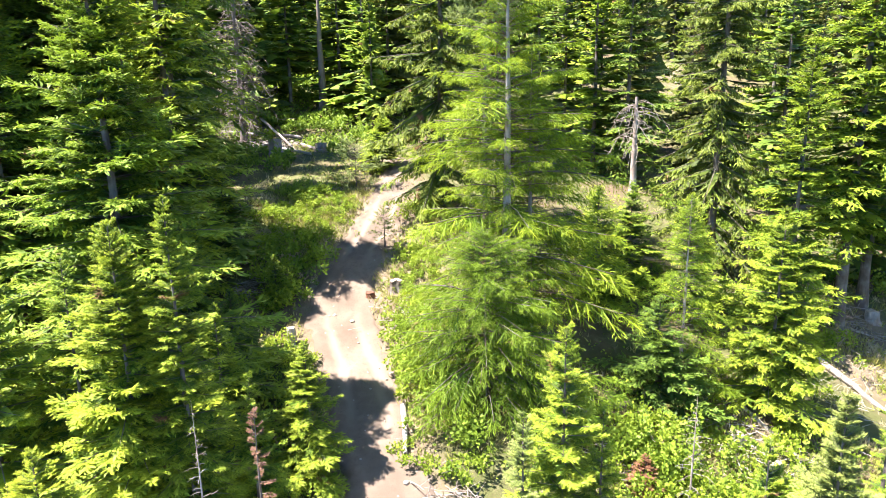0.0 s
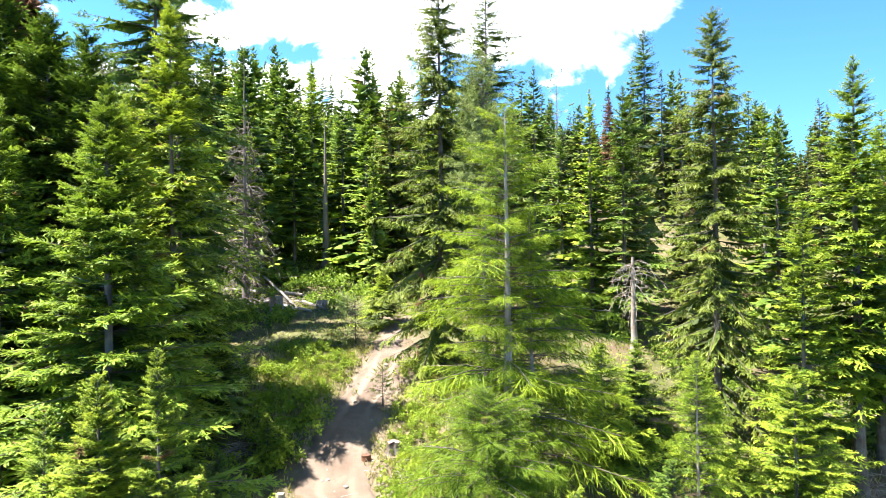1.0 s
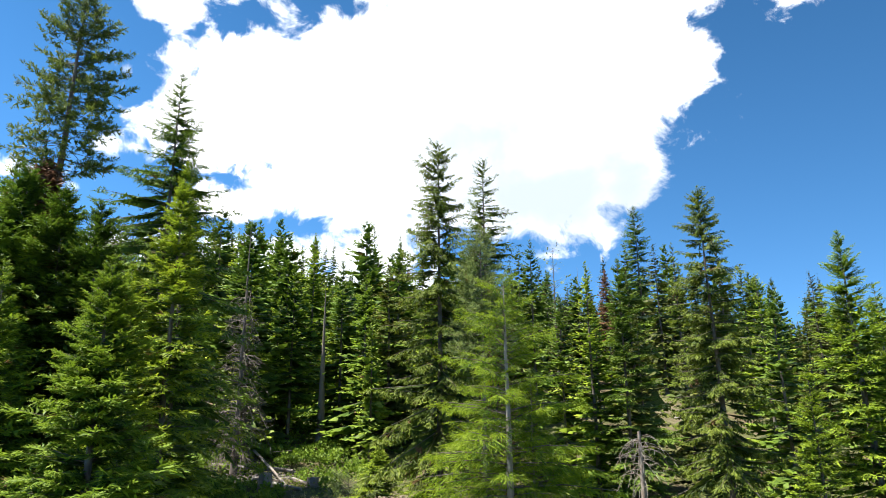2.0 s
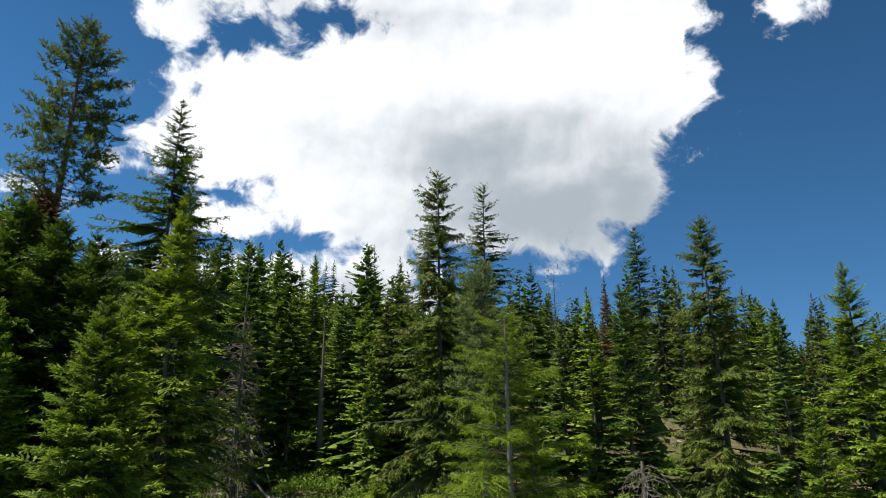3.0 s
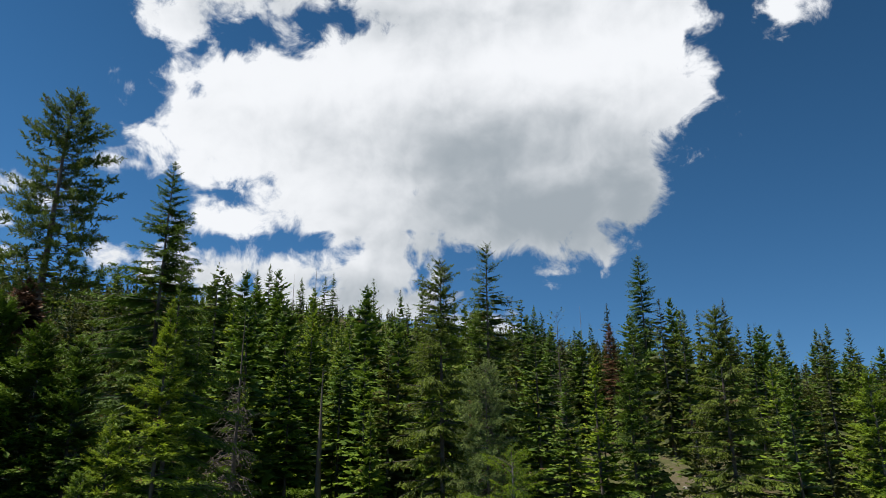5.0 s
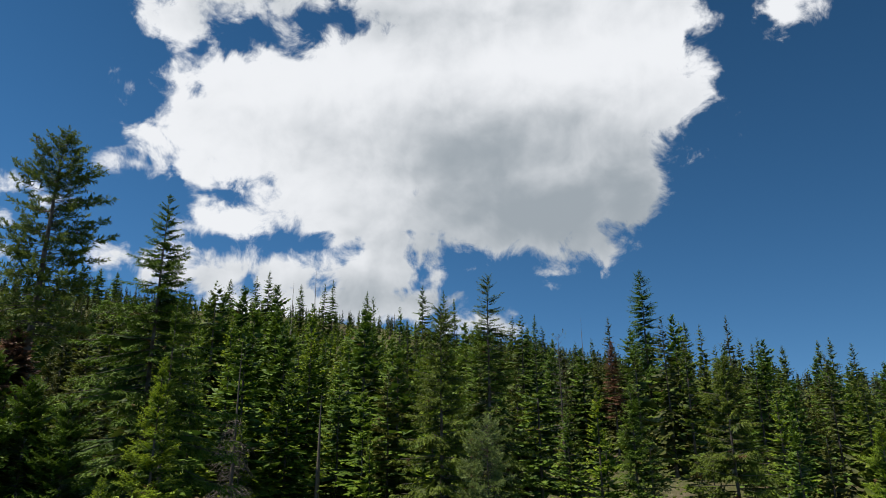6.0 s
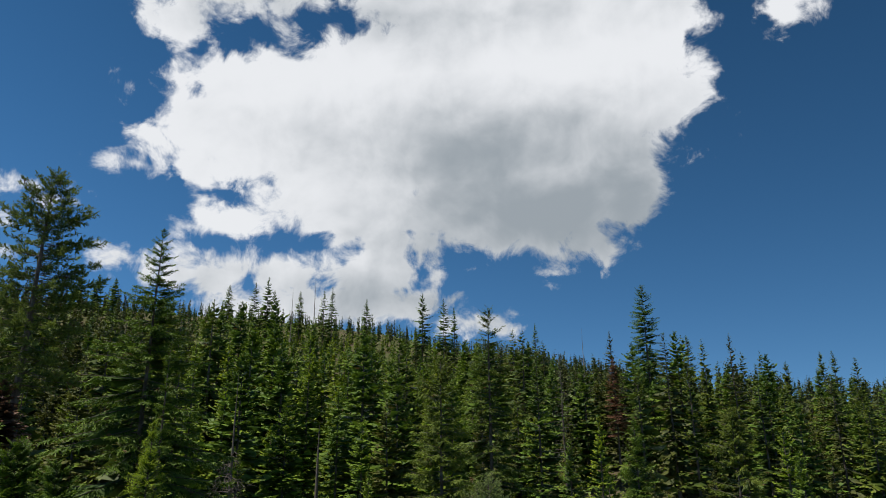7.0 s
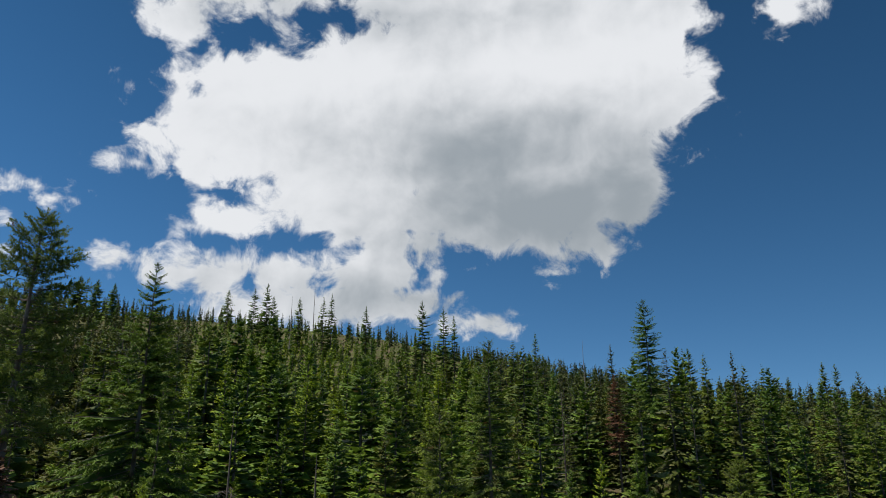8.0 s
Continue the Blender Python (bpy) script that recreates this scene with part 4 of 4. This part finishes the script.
# low grass and litter over the open ground
ng = 22000
gxy = np.stack([rng.uniform(-15, 24, ng), rng.uniform(8, 52, ng)], -1)
gxy[:7000] = np.stack([rng.uniform(3.5, 15, 7000), rng.uniform(8.5, 19, 7000)], -1)
gxy[7000:9500] = np.stack([rng.normal(16.5, 2.2, 2500), rng.normal(23.5, 2.0, 2500)], -1)
gxy[12500:16500] = np.stack([rng.normal(-6.0, 1.5, 4000), rng.normal(26.5, 2.2, 4000)], -1)
gxy[9500:12500] = np.stack([rng.normal(-0.8, 1.0, 3000), rng.uniform(12, 27, 3000)], -1)
keep = from_trail(gxy[:, 0], gxy[:, 1]) > np.interp(gxy[:, 1], tt[:, 1], TRAIL_W) / 2 * (0.75 + 0.4 * rng.random(ng))
keep &= (np.sin(gxy[:, 0] * 0.9 + 1.3) * np.sin(gxy[:, 1] * 0.8) + rng.normal(0, 0.5, ng)) > -0.25
gxy = gxy[keep]
nt, nbl = len(gxy), 5
base = np.concatenate([gxy, lift_at(gxy[:, 0], gxy[:, 1])[:, None] - 0.02], -1)[:, None] + rng.normal(0, 0.07, (nt, nbl, 3)) * np.array([1, 1, 0])
way = unit(rng.normal(0, 0.55, (nt, nbl, 3)) * np.array([1, 1, 0]) + np.array([0, 0, 0.9]))
ln = rng.uniform(0.10, 0.30, (nt, nbl, 1))
side = unit(np.cross(way, rng.normal(0, 1, (nt, nbl, 3)))) * 0.022
v = np.stack([base - side, base + side, base + way * ln + side * 0.2, base + way * ln - side * 0.2], 2).reshape(-1, 3)
tagged(new("grass", mesh_of("grass", v, np.arange(len(v)).reshape(-1, 4), GRASS, np.tile([0.2, 0.2, 1, 1], nt * nbl))), "dry and green grass tufts on the slope", "grass", kind="stuff")


# low leafy growth between the shrubs
nu = 26000
uxy = np.stack([rng.uniform(-14, 22, nu), rng.uniform(9, 50, nu)], -1)
patch = np.sin(uxy[:, 0] * 0.55 + 0.7) * np.sin(uxy[:, 1] * 0.47 + 1.9) + 0.6 * np.sin(uxy[:, 0] * 1.7) * np.sin(uxy[:, 1] * 1.3) + rng.normal(0, 0.35, nu)
uxy = uxy[(patch > 0.0) & (from_trail(uxy[:, 0], uxy[:, 1]) > np.interp(uxy[:, 1], tt[:, 1], TRAIL_W) / 2 + 0.1) & (((uxy[:, 0] - 16.5) / 3) ** 2 + ((uxy[:, 1] - 23.5) / 2.8) ** 2 > 1)]
nu = len(uxy)
p = np.concatenate([uxy, lift_at(uxy[:, 0], uxy[:, 1])[:, None] + rng.uniform(0.02, 0.26, (nu, 1))], -1)
way = unit(rng.normal(0, 1, (nu, 3)) * np.array([1, 1, 0.45]))
side = unit(np.cross(way, rng.normal(0, 0.5, (nu, 3)) + np.array([0, 0, 1.0])))
ln = rng.uniform(0.07, 0.16, (nu, 1))
v = np.stack([p, p + way * ln * 0.5 + side * ln * 0.38, p + way * ln, p + way * ln * 0.5 - side * ln * 0.38], 1).reshape(-1, 3)
tagged(new("undergrowth", mesh_of("undergrowth", v, np.arange(len(v)).reshape(-1, 4), SHRUB, np.repeat(rng.uniform(0.1, 0.8, nu), 4))), "low leafy green plants covering the forest floor", "plants", kind="stuff")


def log(x0, y0, x1, y1, r, mat, seed, label, rise0=0.0, rise1=0.0, name="log"):
    """A fallen trunk with broken ends and a few branch stubs."""
    g2 = np.random.default_rng(seed)
    a = np.array([x0, y0, z_at(x0, y0) + r * 0.7 + rise0])
    b = np.array([x1, y1, z_at(x1, y1) + r * 0.6 + rise1])
    k = 9
    f = np.linspace(0, 1, k)[:, None]
    line = a * (1 - f) + b * f + g2.normal(0, r * 0.12, (k, 3))
    d = unit((b - a)[None])[0]
    u = unit(np.cross(d, [0, 0, 1.0])[None])[0]
    w2 = np.cross(d, u)
    t = np.arange(10) * 2 * np.pi / 10
    rad = r * (1 - 0.4 * f) * (1 + g2.normal(0, 0.05, (k, 10)))
    ring = line[:, None] + (u * np.cos(t)[:, None] + w2 * np.sin(t)[:, None])[None] * rad[..., None]
    ring[0] += d * g2.normal(0, r * 0.5, (10, 1))
    ring[-1] += d * g2.normal(0, r * 0.5, (10, 1))
    bm = bmesh.new()
    vs = [[bm.verts.new(p) for p in row] for row in ring]
    for i in range(k - 1):
        for j in range(10):
            bm.faces.new((vs[i][j], vs[i][(j + 1) % 10], vs[i + 1][(j + 1) % 10], vs[i + 1][j]))
    bm.faces.new(vs[0][::-1])
    bm.faces.new(vs[-1])
    me = bpy.data.meshes.new("trunk")
    bm.to_mesh(me)
    bm.free()
    me.materials.append(mat)
    root = new(name)
    tagged(root, label, "log")
    part("trunk", me, root)
    n = 5
    s = line[g2.integers(1, k - 1, n)]
    e2 = s + unit(g2.normal(0, 1, (n, 3)) + np.array([0, 0, 0.6])) * r * g2.uniform(2.0, 4.5, (n, 1))
    for k in range(n):
        part("branch_stub", mesh_of("branch_stub", *tubes(s[k:k + 1], e2[k:k + 1], r * 0.16, r * 0.06, 5), mat), root)
    return root


def stump(x, y, r, h, mat, seed, label):
    """A cut stump: flared roots, rough sides, a pale split top."""
    g2 = np.random.default_rng(seed)
    n, k = 18, 6
    t = np.arange(n) * 2 * np.pi / n
    lob = 1 + 0.12 * np.sin(3 * t + g2.random() * 6) + 0.08 * np.sin(5 * t + g2.random() * 6)
    bm = bmesh.new()
    rows = []
    for i in range(k):
        f = i / (k - 1)
        rr = r * lob * (1 + 0.55 * (1 - f) ** 3) * (1 + g2.normal(0, 0.03, n))
        zz = -0.15 + f * (h + 0.15) + (g2.normal(0, 0.05 * h, n) if i == k - 1 else 0)
        zz = np.broadcast_to(zz, (n,))
        rows.append([bm.verts.new((math.cos(t[j]) * rr[j], math.sin(t[j]) * rr[j], zz[j])) for j in range(n)])
    for i in range(k - 1):
        for j in range(n):
            bm.faces.new((rows[i][j], rows[i][(j + 1) % n], rows[i + 1][(j + 1) % n], rows[i + 1][j]))
    me = bpy.data.meshes.new("bark")
    bm.to_mesh(me)
    bm.free()
    me.materials.append(mat)
    root = new("stump")
    root.location = (x, y, z_at(x, y))
    tagged(root, label, "stump")
    part("bark", me, root)
    bm = bmesh.new()
    mid = bm.verts.new((0, 0, h * 0.96))
    rim = [bm.verts.new((math.cos(a) * r * 0.93 * q, math.sin(a) * r * 0.93 * q, h * 0.97 + g2.normal(0, 0.02 * h))) for a, q in zip(t, lob)]
    low = [bm.verts.new((v.co.x, v.co.y, h * 0.7)) for v in rim]
    for j in range(n):
        bm.faces.new((mid, rim[j], rim[(j + 1) % n]))
        bm.faces.new((rim[j], low[j], low[(j + 1) % n], rim[(j + 1) % n]))
    me = bpy.data.meshes.new("cut_top")
    bm.to_mesh(me)
    bm.free()
    me.materials.append(CUTWOOD if mat is not REDWOOD else REDWOOD)
    part("cut_top", me, root)
    return root


stump(-1.9, 21.6, 0.22, 0.34, BARK, 1, "old grey-brown stump beside the trail")
stump(-2.8, 21.2, 0.15, 0.15, REDWOOD, 2, "crumbling red rotten stump beside the trail")
stump(-10.3, 36.4, 0.34, 0.85, GREYWOOD, 3, "tall grey weathered stump on the bank")
stump(-7.9, 37.5, 0.32, 0.5, GREYWOOD, 4, "grey weathered stump on the bank")
stump(-5.0, 18.8, 0.13, 0.55, BLEACHED, 5, "narrow bleached stump in the shade")
stump(17.6, 26.0, 0.26, 0.40, GREYWOOD, 6, "pale stump at the edge of the clearing")
stump(8.6, 17.2, 0.22, 0.45, GREYWOOD, 7, "pale cut stump among shrubs")
stump(9.5, 16.5, 0.18, 0.4, GREYWOOD, 8, "small grey stump among shrubs")
log(-1.15, 15.9, -0.95, 14.4, 0.09, BLEACHED, 11, "bleached log lying beside the trail")
log(-14.4, 46.0, -9.2, 37.0, 0.10, GREYWOOD, 12, "long bleached fallen log on the bank", 0.5, 0.1)
log(-15.5, 42.5, -10.0, 41.0, 0.16, GREYWOOD, 13, "grey fallen log behind the snag", 0.2, 0.3)
log(-10.8, 38.2, -8.2, 36.0, 0.11, BLEACHED, 14, "pale split log among debris", 0.1, 0.0)
log(-9.4, 38.9, -7.6, 36.6, 0.13, GREYWOOD, 15, "grey log among debris", 0.15, 0.0)
log(-0.6, 25.2, 1.4, 24.9, 0.08, GREYWOOD, 16, "thin grey log near the larch")
log(9.2, 19.5, 10.6, 17.4, 0.09, BLEACHED, 17, "pale fallen log in the clearing")
log(8.0, 18.2, 9.6, 16.9, 0.07, GREYWOOD, 18, "thin grey log in the clearing")
log(13.8, 22.6, 15.3, 20.4, 0.13, GREYWOOD, 19, "grey log at the edge of the clearing")
log(14.2, 25.5, 17.2, 24.9, 0.07, BLEACHED, 20, "bleached branch on the bare ground")
log(4.4, 17.4, 6.4, 18.0, 0.16, BARK, 21, "dark fallen log in the shade")
log(21.0, 66.0, 25.0, 63.0, 0.18, BLEACHED, 22, "bleached log on the open slope")
log(5.6, 16.8, 6.6, 14.6, 0.035, BLEACHED, 23, "thin bleached pole leaning on the slope", 0.5, 0.0)


def brush_pile(cx, cy, r, n, ln, seed, mat, label):
    g2 = np.random.default_rng(seed)
    p = g2.normal(0, r * 0.5, (n, 2)) + np.array([cx, cy])
    d = unit(g2.normal(0, 1, (n, 3)) * np.array([1, 1, 0.16])) * ln * g2.uniform(0.4, 1.0, (n, 1)) / 2
    c = np.concatenate([p, lift_at(p[:, 0], p[:, 1])[:, None] + g2.uniform(0.02, 0.3, (n, 1))], -1)
    q = g2.uniform(0.008, 0.022, n) * min(1.0, 0.35 + 0.5 * ln)
    bits = [tubes(c - d, c + d * 0.2, q, q * 0.8, 4), tubes(c + d * 0.2, c + d + g2.normal(0, 0.1, (n, 3)) * ln * 0.3, q * 0.8, q * 0.4, 4)]
    tagged(new("brush_pile", mesh_of("brush_pile", *glue(bits), mat)), label, "brush", kind="stuff")


brush_pile(-11.5, 39.5, 2.6, 150, 2.2, 1, GREYWOOD, "tangle of grey dead branches on the bank")
brush_pile(15.8, 25.6, 1.8, 120, 1.6, 2, GREYWOOD, "grey dead branches under the firs")
brush_pile(0.4, 12.9, 0.7, 110, 0.9, 3, GREYWOOD, "dry grey brush beside the trail")
brush_pile(9.0, 17.0, 1.8, 90, 1.3, 4, BLEACHED, "bleached slash on the clearing")
brush_pile(5.4, 15.6, 1.3, 80, 1.3, 5, GREYWOOD, "dead branches in the hollow")
brush_pile(6.4, 13.4, 0.9, 130, 0.9, 6, BLEACHED, "pale dry twigs round the dead sapling")
brush_pile(-7.3, 21.6, 0.6, 60, 1.0, 7, GREYWOOD, "dead grey branches in the shade")
brush_pile(-0.5, 17.6, 0.6, 70, 0.8, 8, GREYWOOD, "dry twigs on the bank")

for k, (bx, by) in enumerate(brush_spots):
    brush_pile(bx, by, 2.2 if bx > 0 else 0.9, 110, 0.6, 20 + k, BLEACHED if k % 2 else GREYWOOD, "scattered dry twigs and litter on bare ground")

# dying grey shrub, saplings and a rust-brown seedling
tree("pine", -4.4, 28.7, 5.5, 1.25, GREYPINE, 400, c0=0.18, detail=2, nb=6.5, label="grey-green bushy young pine beside the trail")
tree("pine", -2.6, 24.2, 3.3, 0.5, PINE, 401, c0=0.25, detail=2, nb=5, label="small young pine in the middle of the trail")
tree("fir", 5.3, 14.8, -1.7, 0.6, RUST, 402, detail=2, label="small rust-brown dead seedling")

# loose stones on the trail
g2 = np.random.default_rng(8)
ico = bmesh.new()
bmesh.ops.create_icosphere(ico, subdivisions=1, radius=1.0)
iv = np.array([v.co[:] for v in ico.verts])
if_ = np.array([[v.index for v in f.verts] for f in ico.faces])
ico.free()
rocks = []
for k in range(4):
    me = mesh_of("stone", iv * (1 + g2.normal(0, 0.16, iv.shape)) * np.array([1, 0.8, 0.6]), if_, ROCK)
    rocks.append(me)
for k in range(120):
    y = g2.uniform(11, 30)
    x = np.interp(y, tt[:, 1], tt[:, 0]) + g2.normal(0, 0.75)
    s = g2.uniform(0.02, 0.055) * (2.2 if k % 17 == 0 else 1)
    ob = new("stone", rocks[k % 4])
    ob.matrix_basis = pose(x, y, z_at(x, y) + s * 0.3, 0, 0, g2.uniform(0, 360)) @ Matrix.Diagonal((s, s, s, 1))
    tagged(ob, "small tan stone lying on the dirt trail", "stone", "stones on the trail")
